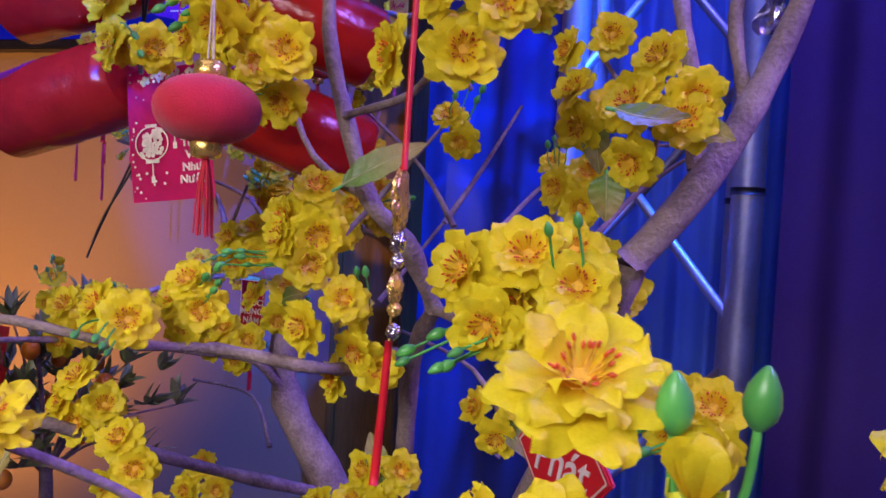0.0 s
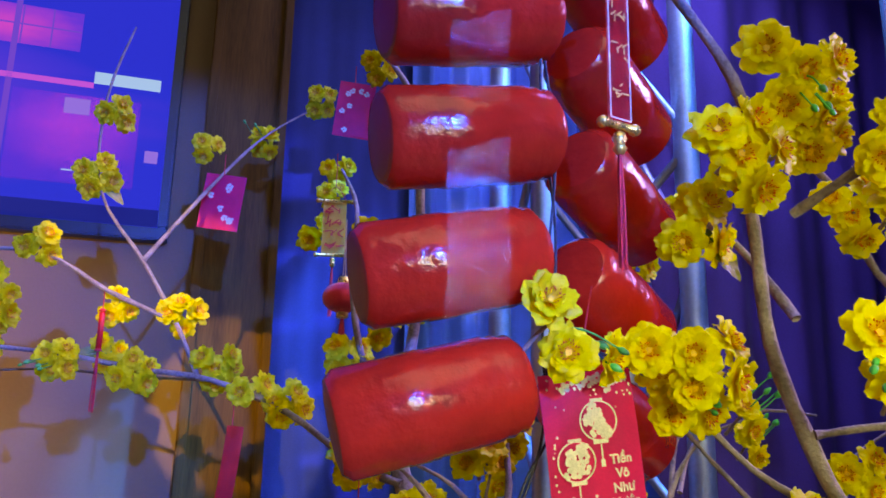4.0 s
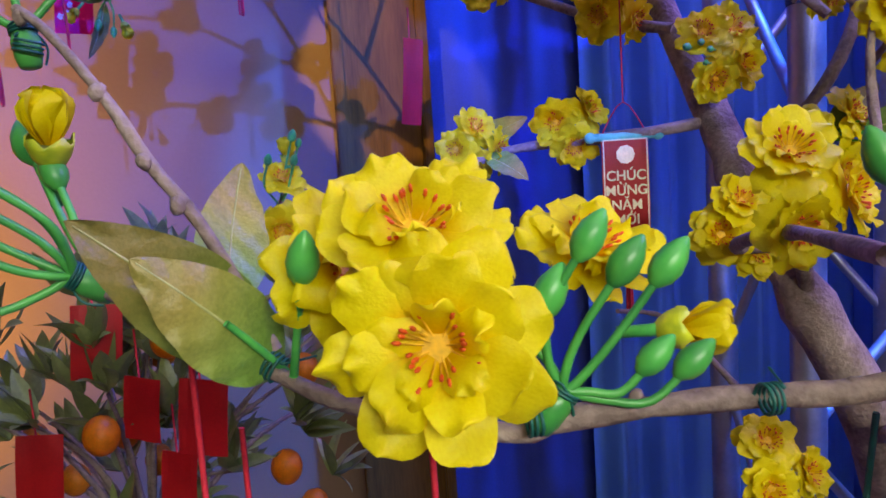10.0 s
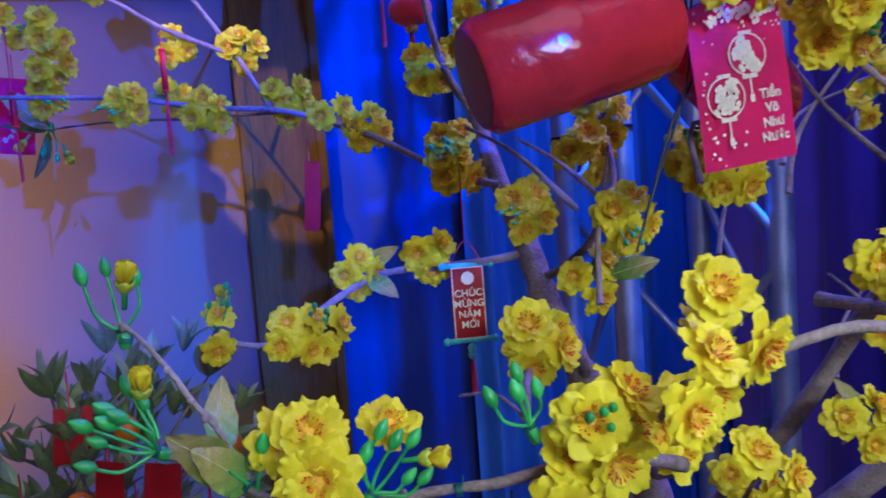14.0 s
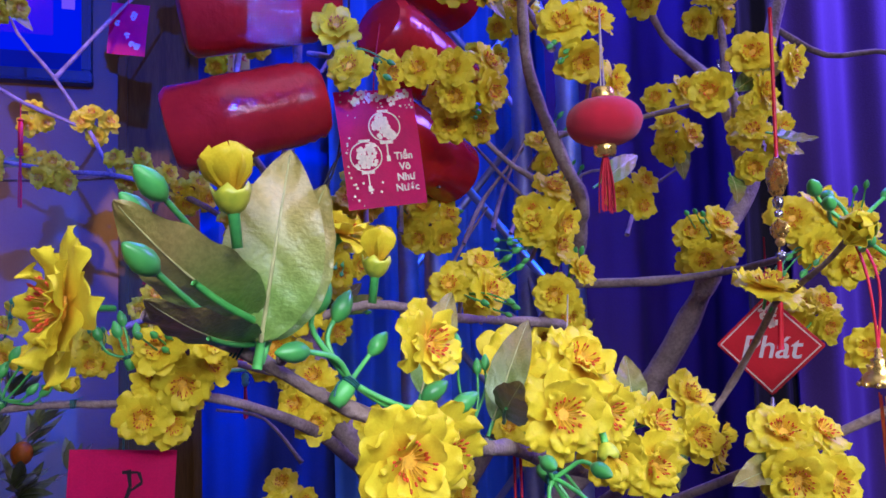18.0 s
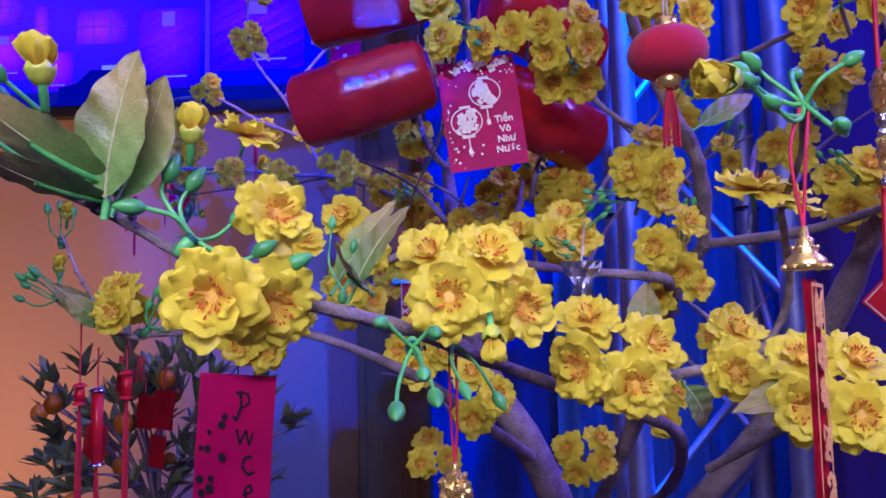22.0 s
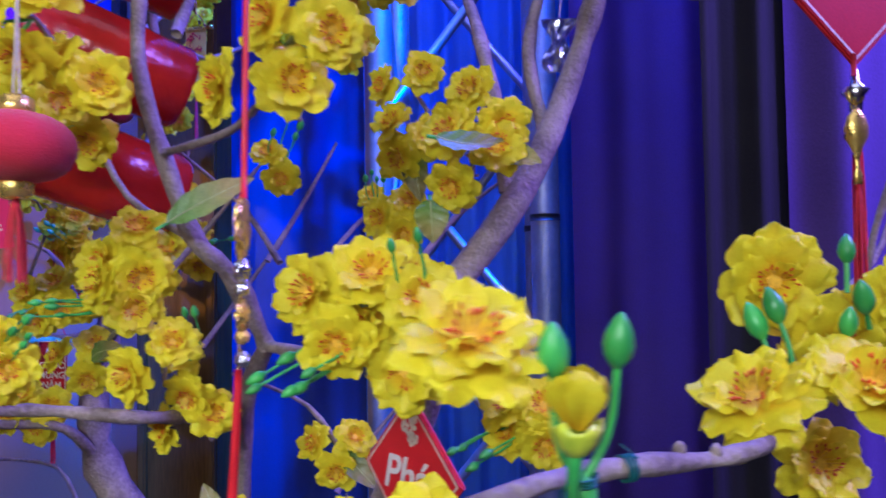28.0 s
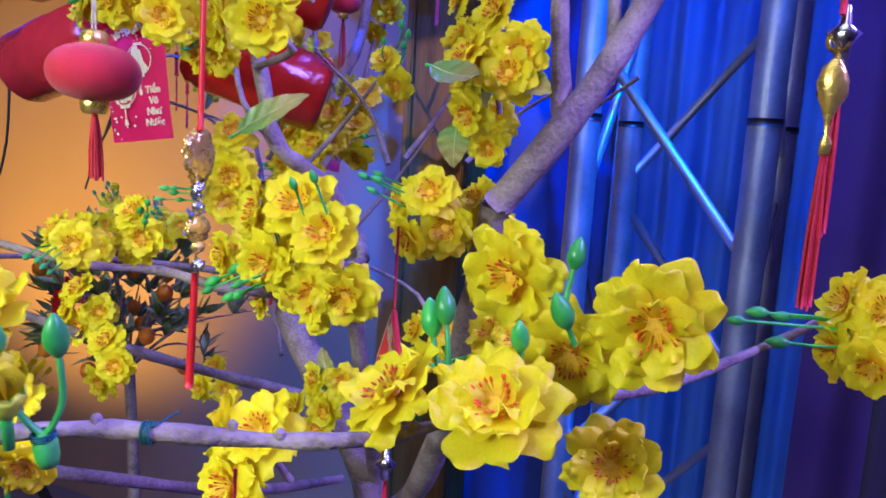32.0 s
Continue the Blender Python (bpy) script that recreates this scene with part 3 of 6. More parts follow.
def card_mesh(name, w, h, mat, thick=0.0012, bow=0.002):
    bm = bmesh.new()
    g = []
    for i in range(7):
        row = []
        for j in range(7):
            u, v = i / 6 - 0.5, j / 6 - 0.5
            row.append(bm.verts.new((u * w, v * h, bow * math.cos(v * 3.1) + bow * 0.5 * math.sin(u * 5))))
        g.append(row)
    for i in range(6):
        for j in range(6):
            bm.faces.new((g[i][j], g[i + 1][j], g[i + 1][j + 1], g[i][j + 1]))
    bmesh.ops.solidify(bm, geom=bm.faces[:], thickness=thick)
    return finish(name, bm, mat, False)


def ring_into(bm, cx, cy, r, w, z=0.0, sides=28, mat=0, sy=1.0):
    a = [bm.verts.new((cx + (r - w) * math.cos(t), cy + (r - w) * math.sin(t) * sy, z)) for t in (2 * math.pi * k / sides for k in range(sides))]
    b = [bm.verts.new((cx + r * math.cos(t), cy + r * math.sin(t) * sy, z)) for t in (2 * math.pi * k / sides for k in range(sides))]
    for k in range(sides):
        j = (k + 1) % sides
        bm.faces.new((a[k], b[k], b[j], a[j])).material_index = mat


def dot_into(bm, cx, cy, r, z=0.0, sides=5, mat=0, turn=0.0):
    bm.faces.new([bm.verts.new((cx + r * math.cos(t + turn), cy + r * math.sin(t + turn), z)) for t in (2 * math.pi * k / sides for k in range(sides))]).material_index = mat


def flower_print(bm, cx, cy, r, rng, z=0.0):
    for k in range(5):
        a = k * 1.2566 + rng.random()
        dot_into(bm, cx + r * 0.55 * math.cos(a), cy + r * 0.55 * math.sin(a), r * 0.42, z, 7, turn=a)


def red_envelope():
    m, w, h = plane_pose((0.002, 0.068, 1.562), (0.087, 0.070, 1.572), (0.018, 0.068, 1.440))
    t = thing("red_envelope", "pink-red lucky money envelope with gold foil lanterns and words", "envelope", m.translation)
    put("card", card_mesh("card", w, h, CARD), t, m)
    rng = random.Random(11)
    bm = bmesh.new()
    for cx, cy, r in ((0.006, 0.022, 0.0175), (-0.018, -0.008, 0.0175)):
        ring_into(bm, cx, cy, r, 0.0013, sy=0.92)
        for k in range(11):
            flower_print(bm, cx + rng.uniform(-0.55, 0.55) * r, cy + rng.uniform(-0.55, 0.55) * r, 0.0058, rng, 0.00003 * k)
        for dx, dy, ww, hh in ((0, -r * 0.95, 0.014, 0.0032), (0, -r - 0.007, 0.0014, 0.012), (0, -r - 0.016, 0.004, 0.006), (0, r * 0.95, 0.012, 0.0022)):
            vs = [bm.verts.new((cx + dx + sx * ww / 2, cy + dy + sy * hh / 2, 0)) for sx, sy in ((-1, -1), (1, -1), (1, 1), (-1, 1))]
            bm.faces.new(vs)
    for k in range(150):
        x, y = rng.uniform(-0.039, 0.039), rng.uniform(-0.060, 0.061)
        if y > 0.042 or (y > 0.03 and abs(x) > 0.02) or x < -0.033 or (y < -0.035 and x < 0.0):
            dot_into(bm, x, y, rng.uniform(0.0006, 0.0017), 0, rng.choice((4, 5)), turn=rng.random())
    for k in range(8):
        flower_print(bm, -0.022 + k * 0.0078, 0.053 + rng.uniform(-0.006, 0.004), 0.0055, rng, 0.00003 * k)
    tagged(put("foil_print", finish("foil_print", bm, FOIL, False), t, m @ Matrix.Translation((0, 0, 0.0034)), "gold foil lantern print"), kind="stuff")
    for k, s in enumerate(("Tiền", "Vô", "Như", "Nước")):
        put("lettering", words("lettering", s, 0.0106, FOIL, bold=0.024), t, m @ Matrix.Translation((0.0225, -0.010 - 0.0112 * k, 0.0034)), "gold foil lettering")
    put("hanging_thread", tube("hanging_thread", [m @ Vector((0.0, h / 2 - 0.003, 0)), (0.05, 0.075, 1.60), (0.055, 0.07, 1.64)], 0.0007, 0.0007, THREAD, 5), t)


red_envelope()


def tassel(parent, top, length, r=0.005, mat=None, lean=(0, 0)):
    mat = mat or THREAD
    bm = bmesh.new()
    rng = random.Random(int(top[0] * 1000) + 5)
    for k in range(16):
        a, q = rng.random() * 6.28, rng.random() ** 0.5
        x, y = q * r * math.cos(a), q * r * math.sin(a)
        tube_into(bm, [(top[0] + x * 0.3, top[1] + y * 0.3, top[2]), (top[0] + x + lean[0] * 0.4, top[1] + y, top[2] - length * 0.45), (top[0] + x * 1.2 + lean[0], top[1] + y * 1.2 + lean[1], top[2] - length * rng.uniform(0.93, 1))], 0.0009, 0.0007, 4)
    return put("tassel", finish("tassel", bm, mat), parent, label="red thread tassel")


def round_lantern(at, r, h, label, string_top, velvet=True, gold_cap=GOLD, tail=0.05):
    x, y, z = at
    t = thing("paper_lantern", label, "lantern", at, "small hanging lanterns")
    bm = bmesh.new()
    n = 36
    rings = []
    for j in range(13):
        a = math.pi * (j / 12 - 0.5)
        rr, zz = max(0.25 * r, r * math.cos(a) ** 0.75), h / 2 * math.sin(a)
        rings.append([bm.verts.new((x + rr * (1 - 0.03 * abs(math.cos(6 * q))) * math.cos(q), y + rr * (1 - 0.03 * abs(math.cos(6 * q))) * math.sin(q), z + zz)) for q in (2 * math.pi * k / n for k in range(n))])
    for a, b in zip(rings, rings[1:]):
        for k in range(n):
            bm.faces.new((a[k], a[(k + 1) % n], b[(k + 1) % n], b[k]))
    put("body", finish("body", bm, VELVET), t, label="red velvet lantern body")
    for s in (1, -1):
        bm = bmesh.new()
        lathe_into(bm, [(0, 0), (r * 0.27, 0), (r * 0.30, 0.002 * s), (r * 0.28, 0.009 * s), (r * 0.2, 0.011 * s), (0, 0.011 * s)], 20, 0, Matrix.Translation((x, y, z + s * h * 0.47)))
        put("cap", finish("cap", bm, gold_cap), t, label="shiny gold cap")
    for dx in (-0.002, 0.002):
        put("string", tube("string", [(x + dx, y, z + h / 2 + 0.006), (x + dx * 0.4, y, (z + h / 2 + string_top) / 2), (x, y, string_top)], 0.0008, 0.0008, WHITECORD, 5), t)
    tassel(t, (x, y, z - h / 2 - 0.01), tail, 0.006)
    return t


round_lantern((0.207, -0.115, 1.499), 0.034, 0.042, "round red velvet lantern with gold caps and a tassel", 1.60)
round_lantern((-0.059, 0.626, 1.697), 0.032, 0.045, "small dark red lantern with gold print behind the crackers", 1.82, tail=0.09)


def scroll(at, w, h, lines, face, label, mat, rod=GOLD, top=0.1, tail=0.06, trim=FOIL, text_size=0.014, ink=GOLDPRINT):
    """A small hanging scroll between two rods, with words on it."""
    x, y, z = at
    t = thing("hanging_scroll", label, "scroll", at, "small hanging scrolls")
    n = Vector((math.sin(radians(face)), -math.cos(radians(face)), 0))
    ux = Vector((math.cos(radians(face)), math.sin(radians(face)), 0))
    m = Matrix.Translation(at) @ Matrix((ux, Vector((0, 0, 1)), n)).transposed().to_4x4()
    put("sheet", card_mesh("sheet", w, h, mat, 0.0012, 0.001), t, m)
    bm = bmesh.new()
    for cx, cy, ww, hh in ((0, h * 0.47, w * 0.92, 0.0012), (0, -h * 0.47, w * 0.92, 0.0012), (-w * 0.46, 0, 0.0012, h * 0.94), (w * 0.46, 0, 0.0012, h * 0.94)):
        bm.faces.new([bm.verts.new((cx + sx * ww / 2, cy + sy * hh / 2, 0)) for sx, sy in ((-1, -1), (1, -1), (1, 1), (-1, 1))])
    if any(lines):
        dot_into(bm, 0, h * 0.33, w * 0.2, 0, 9)
    tagged(put("gold_border", finish("gold_border", bm, trim, False), t, m @ Matrix.Translation((0, 0, 0.0026)), "gold foil border"), kind="stuff")
    if not any(lines):
        rng = random.Random(31)
        bm = bmesh.new()
        for k in range(26):
            cx, cy, a = rng.uniform(-0.3, 0.3) * w, h * (0.33 - 0.22 * (k % 4)) + rng.uniform(-0.05, 0.05) * h, rng.choice((0.1, 1.5, 0.7, -0.6))
            p, q = Vector((math.cos(a), math.sin(a), 0)) * w * rng.uniform(0.10, 0.2), Vector((-math.sin(a), math.cos(a), 0)) * w * 0.035
            c = Vector((cx, cy, 0.00002 * k))
            bm.faces.new([bm.verts.new(v) for v in (c - p - q, c + p - q * 0.6, c + p + q * 0.6, c - p + q)])
        tagged(put("brush_strokes", finish("brush_strokes", bm, ink, False), t, m @ Matrix.Translation((0, 0, 0.0028)), "printed brush strokes"), kind="stuff")
    for k, s in enumerate(lines):
        if s:
            put("lettering", words("lettering", s, text_size, FOIL), t, m @ Matrix.Translation((0, h * 0.13 - k * text_size * 1.05, 0.0026)), "gold lettering")
    for s in (1, -1):
        a, b = m @ Vector((-w * 0.72, s * h / 2, 0)), m @ Vector((w * 0.72, s * h / 2, 0))
        bar = put("rod", tube("rod", [a, b], 0.0035, 0.0035, rod, 10), t, label="metal scroll rod")
        for e in (a, b):
            bm = bmesh.new()
            bmesh.ops.create_icosphere(bm, subdivisions=2, radius=0.0052, matrix=Matrix.Translation(e))
            put("knob", finish("knob", bm, rod), bar)
    put("string", tube("string", [m @ Vector((-w * 0.5, h / 2, 0)), (x, y, z + h / 2 + 0.03), m @ Vector((w * 0.5, h / 2, 0))], 0.0007, 0.0007, THREAD, 5), t)
    put("string", tube("string", [(x, y, z + h / 2 + 0.03), (x, y, z + h / 2 + top)], 0.0008, 0.0008, THREAD, 5), t)
    bm = bmesh.new()
    lathe_into(bm, [(0, 0), (0.004, -0.002), (0.006, -0.007), (0.004, -0.012), (0.006, -0.015), (0.003, -0.02), (0, -0.02)], 12, 0, Matrix.Translation((x, y, z - h / 2 - 0.004)))
    put("bead", finish("bead", bm, rod), t)
    tassel(t, (x, y, z - h / 2 - 0.022), tail, 0.003)
    return t


scroll((-0.060, 0.446, 1.298), 0.042, 0.094, ("CHÚC", "MỪNG", "NĂM", "MỚI"), -8, "red new year scroll with gold lettering and mint rods", REDCARD, material("mint_rod", (0.15, 0.6, 0.5), 0.3, spread=0.2, scale=100), 0.12, 0.05, text_size=0.0125)
scroll((-0.029, 0.938, 1.880), 0.046, 0.110, (), -12, "orange and gold new year scroll hung against the blue cloth", ORANGECARD, GOLD, 0.1, 0.1, ORANGECARD, ink=RIBBON)


def bell_scroll():
    x, y, z = 0.189, -0.390, 1.302
    t = thing("bell_charm", "red satin charm with gold border and characters under a bell cap", "charm", (x, y, z), "hanging charms")
    bm = bmesh.new()
    lathe_into(bm, [(0, 0.0165), (0.0016, 0.016), (0.0022, 0.0115), (0.0040, 0.0105), (0.0036, 0.0085), (0.0056, 0.0060), (0.0052, 0.0045), (0.0082, 0.0018), (0.0094, -0.0008), (0.0088, -0.0030), (0.0, -0.0030)], 20, 0, Matrix.Translation((x, y, z)))
    cap = put("bell_cap", finish("bell_cap", bm, GOLD), t, label="gold bell cap")
    for k in range(10):
        bm = bmesh.new()
        a = k * 0.628
        bmesh.ops.create_icosphere(bm, subdivisions=1, radius=0.0016, matrix=Matrix.Translation((x + 0.0096 * math.cos(a), y + 0.0096 * math.sin(a), z - 0.002)))
        put("bead", finish("bead", bm, GOLD), cap)
    for k in range(7):
        bm = bmesh.new()
        a = k * 0.9 + 0.3
        bmesh.ops.create_icosphere(bm, subdivisions=1, radius=0.0011, matrix=Matrix.Translation((x + 0.0052 * math.cos(a), y + 0.0052 * math.sin(a), z + 0.0068)))
        put("bead", finish("bead", bm, GOLD), cap)
    f = Vector((0.75, -0.66, 0)).normalized()
    ux = Vector((-f.y, f.x, 0))
    m = Matrix.Translation((x, y, z - 0.068)) @ Matrix((ux, Vector((0, 0, 1)), f)).transposed().to_4x4()
    put("satin_strip", card_mesh("satin_strip", 0.0172, 0.122, RIBBON, 0.004, 0.0012), t, m @ Matrix.Rotation(radians(-2.5), 4, "Z"))
    m = m @ Matrix.Rotation(radians(-2.5), 4, "Z")
    bm = bmesh.new()
    for cx, cy, ww, hh in ((-0.0070, 0, 0.0015, 0.118), (0.0070, 0, 0.0015, 0.118), (0, 0.0582, 0.0124, 0.0018), (0, -0.0582, 0.0124, 0.0018)):
        bm.faces.new([bm.verts.new((cx + p * ww / 2, cy + q * hh / 2, 0)) for p, q in ((-1, -1), (1, -1), (1, 1), (-1, 1))])
    put("gold_border", finish("gold_border", bm, GOLDPRINT, False), t, m @ Matrix.Translation((0, 0, 0.0032)), "gold printed border")
    bm = bmesh.new()
    rng = random.Random(12)
    for c in range(6):
        for k in range(13):
            cx, cy = rng.uniform(-0.0052, 0.0046), 0.048 - c * 0.0192 + rng.uniform(-0.0075, 0.0075)
            a = rng.choice((0.1, 1.5, 0.5, -0.5)) + rng.uniform(-0.2, 0.2)
            w, h = rng.uniform(0.005, 0.009), rng.uniform(0.0020, 0.0042)
            ca, sa = math.cos(a), math.sin(a)
            ring = [(-w / 2, -h / 4), (-w / 4, -h / 2), (w / 4, -h / 2.4), (w / 2, -h / 5), (w / 2.2, h / 3), (w / 6, h / 2), (-w / 3, h / 2.6)]
            bm.faces.new([bm.verts.new((max(-0.0058, min(0.0058, cx + p * ca - q * sa)), cy + p * sa + q * ca, 0.00002 * (k + 13 * c))) for p, q in ring])
    tagged(put("brush_strokes", finish("brush_strokes", bm, GOLDPRINT, False), t, m @ Matrix.Translation((0, 0, 0.0033)), "gold brush strokes"), kind="stuff")
    for dx in (-0.0035, 0.0035):
        put("cord", tube("cord", [(x, y, z + 0.016), (x + dx, y, z + 0.05), (x + dx * 0.6 + 0.014, y + 0.022, 1.378)], 0.0008, 0.0008, THREAD, 6), t)


bell_scroll()


def diamond_sign(at, half, yaw, body, label):
    x, y, z = at
    t = thing("diamond_sign", label, "sign", at, "hanging charms")
    n = Vector((math.sin(radians(yaw)), -math.cos(radians(yaw)), 0.0))
    ux = Vector((math.cos(radians(yaw)), math.sin(radians(yaw)), 0))
    m = Matrix.Translation(at) @ Matrix((ux, Vector((0, 0, 1)), n)).transposed().to_4x4()
    bm = bmesh.new()
    slab_into(bm, half * 1.414, half * 1.414, 0.004, Matrix.Rotation(radians(45), 4, "Z"), 0, 0.0012)
    put("plaque", finish("plaque", bm, REDCARD, False), t, m)
    bm = bmesh.new()
    for q in range(4):
        a, b = Matrix.Rotation(radians(90 * q), 4, "Z"), Matrix.Rotation(radians(90 * (q + 1)), 4, "Z")
        for r0, r1 in ((0.93, 0.89),):
            vs = [a @ Vector((half * r0, 0, 0)), b @ Vector((half * r0, 0, 0)), b @ Vector((half * r1, 0, 0)), a @ Vector((half * r1, 0, 0))]
            bm.faces.new([bm.verts.new(v) for v in vs])
    rng = random.Random(3)
    for k in range(9):
        s, u = rng.uniform(-0.22, 0.22), rng.uniform(0.35, 0.75)
        flower_print(bm, s * half * (1.2 - u), u * half, half * 0.09, rng)
    tagged(put("gold_border", finish("gold_border", bm, FOIL, False), t, m @ Matrix.Translation((0, 0, 0.0024)), "gold foil border and blossoms"), kind="stuff")
    if body:
        put("lettering", words("lettering", body, half * 0.62, WHITE, shear=0.25), t, m @ Matrix.Translation((0, 0.0 - half * 0.06, 0.0026)), "pale gold lettering")
    put("cord", tube("cord", [(x, y, z + half), (x, y, z + half + 0.06)], 0.001, 0.001, THREAD, 5), t)
    bm = bmesh.new()
    lathe_into(bm, [(0, 0), (0.002, -0.002), (0.003, -0.01), (0.008, -0.014), (0.004, -0.019), (0.0035, -0.026), (0, -0.027)], 8, 0, Matrix.Translation((x, y, z - half)))
    put("crystal_bead", finish("crystal_bead", bm, SILVER), t, label="silver flower bead")
    tassel(t, (x, y, z - half - 0.028), 0.08, 0.003)


diamond_sign((0.436, -0.050, 1.289), 0.053, -50, "Phát", "red diamond wish plaque with gold border and the word Phát")
diamond_sign((0.700, -0.125, 1.592), 0.054, 10, "", "small red diamond wish plaque above a gold pendant")


def fu_pendant(x, y, z, top, tail, label, gold_len=0.03):
    t = thing("pendant_charm", label, "charm", (x, y, z), "hanging charms")
    put("cord", tube("cord", [(x, y, z + 0.012), (x, y, top)], 0.0016, 0.0016, THREAD, 6), t, label="red twisted cord")
    bm = bmesh.new()
    lathe_into(bm, [(0.0035, 0.0), (0.0055, 0.0005), (0.0035, 0.001)], 14, 0, Matrix.Translation((x, y, z)) @ Matrix.Rotation(1.57, 4, "X"))
    put("ring", finish("ring", bm, GOLD), t)
    bm = bmesh.new()
    lathe_into(bm, [(0, 0), (0.003, -0.002), (0.0056, -0.006), (0.0066, -0.012), (0.0060, -0.018), (0.0034, -0.024), (0.0016, -0.030), (0.0012, -0.036), (0.0026, -0.039), (0.0024, -0.045), (0, -0.046)], 14, 0, Matrix.Translation((x, y, z - 0.006)))
    for v in bm.verts:
        v.co.x = x + (v.co.x - x) * (1 + 0.35 * noise.noise(v.co * 200))
        v.co.y = y + (v.co.y - y) * 0.6
    put("gold_figure", finish("gold_figure", bm, GOLD), t, label="gold plated fortune pendant")
    tassel(t, (x, y, z - 0.05), tail, 0.0036)


fu_pendant(0.698, -0.128, 1.520, 1.545, 0.075, "gold fortune pendant with a red tassel under the small plaque")


def chain_charm():
    x, y = 0.352, -0.160
    t = thing("chain_charm", "red ribbon charm with gold coins and a red tail", "charm", (x, y, 1.45), "hanging charms")
    put("ribbon", tube("ribbon", [(x + 0.003, y, 1.60), (x + 0.002, y, 1.53), (x + 0.001, y, 1.462)], 0.0018, 0.0018, RIBBON, 6), t)
    for dz, wide, tall, thick, mat in ((1.446, 0.0125, 0.0165, 0.0030, GOLD), (1.424, 0.0050, 0.0060, 0.0040, SILVER), (1.414, 0.0036, 0.0036, 0.0036, SILVER), (1.400, 0.0095, 0.0085, 0.0030, GOLD), (1.389, 0.0045, 0.0040, 0.0035, GOLD), (1.377, 0.0038, 0.0042, 0.0038, SILVER)):
        bm = bmesh.new()
        bmesh.ops.create_icosphere(bm, subdivisions=4, radius=1.0)
        for v in bm.verts:
            v.co *= 1 + 0.32 * noise.noise(v.co * 3.4 + Vector((dz * 50, 0, 0)))
            v.co = Vector((x + v.co.x * thick, y + v.co.y * wide, dz + v.co.z * tall))
        put("coin" if mat == GOLD else "link", finish("coin", bm, mat), t)
    put("chain", tube("chain", [(x, y, 1.46), (x - 0.001, y, 1.41), (x - 0.002, y, 1.366)], 0.0008, 0.0008, GOLD, 5), t)
    put("tail", tube("tail", [(x - 0.002, y, 1.372), (x - 0.004, y, 1.33), (x - 0.006, y, 1.295)], 0.0022, 0.0028, RIBBON, 6), t)


chain_charm()


def calligraphy_card():
    m, w, h = plane_pose((-0.234, -0.004, 1.236), (-0.152, -0.026, 1.232), (-0.236, -0.006, 1.07))
    t = thing("wish_card", "bright red hanging wish card with black brush strokes", "card", m.translation, "hanging cards")
    put("card", card_mesh("card", w, h, CARD), t, m)
    bm = bmesh.new()
    rng = random.Random(4)

    def stroke(pts, r):
        for (x0, y0), (x1, y1) in zip(pts, pts[1:]):
            d = Vector((x1 - x0, y1 - y0))
            q = Vector((-d.y, d.x)).normalized() * r
            bm.faces.new([bm.verts.new((a, b, 0)) for a, b in ((x0 + q.x, y0 + q.y), (x0 - q.x, y0 - q.y), (x1 - q.x * 0.6, y1 - q.y * 0.6), (x1 + q.x * 0.6, y1 + q.y * 0.6))])

    for k, yy in enumerate((0.052, 0.024, -0.002, -0.028)):
        x0 = 0.006 + 0.004 * k
        if k == 0:
            stroke([(x0, yy + 0.016), (x0 + 0.002, yy + 0.002), (x0 - 0.003, yy - 0.012), (x0 - 0.007, yy - 0.008)], 0.0019)
            stroke([(x0 - 0.005, yy + 0.014), (x0 + 0.008, yy + 0.014), (x0 + 0.011, yy + 0.006), (x0 + 0.003, yy)], 0.0014)
        elif k == 1:
            stroke([(x0 - 0.006, yy + 0.008), (x0 - 0.002, yy - 0.006), (x0 + 0.004, yy + 0.008), (x0 + 0.008, yy - 0.006), (x0 + 0.012, yy + 0.006)], 0.0015)
        elif k == 2:
            stroke([(x0 + 0.008, yy + 0.010), (x0, yy + 0.008), (x0 - 0.002, yy), (x0 + 0.004, yy - 0.007), (x0 + 0.012, yy - 0.004)], 0.0018)
        else:
            stroke([(x0 - 0.004, yy), (x0 + 0.006, yy + 0.004), (x0 + 0.004, yy + 0.010), (x0 - 0.002, yy + 0.006), (x0 + 0.001, yy - 0.006), (x0 + 0.011, yy - 0.004)], 0.0015)
    for k in range(16):
        dot_into(bm, rng.uniform(-0.036, -0.008), rng.uniform(-0.07, 0.06), rng.uniform(0.002, 0.005), 0, 6, turn=rng.random())
    tagged(put("brush_print", finish("brush_print", bm, INK, False), t, m @ Matrix.Translation((0, 0, 0.0036)), "black brush strokes and dots"), kind="stuff")
    put("string", tube("string", [m @ Vector((0, h / 2, 0)), m @ Vector((0, h / 2 + 0.03, 0.004))], 0.0009, 0.0009, GREENTAPE, 5), t)


calligraphy_card()


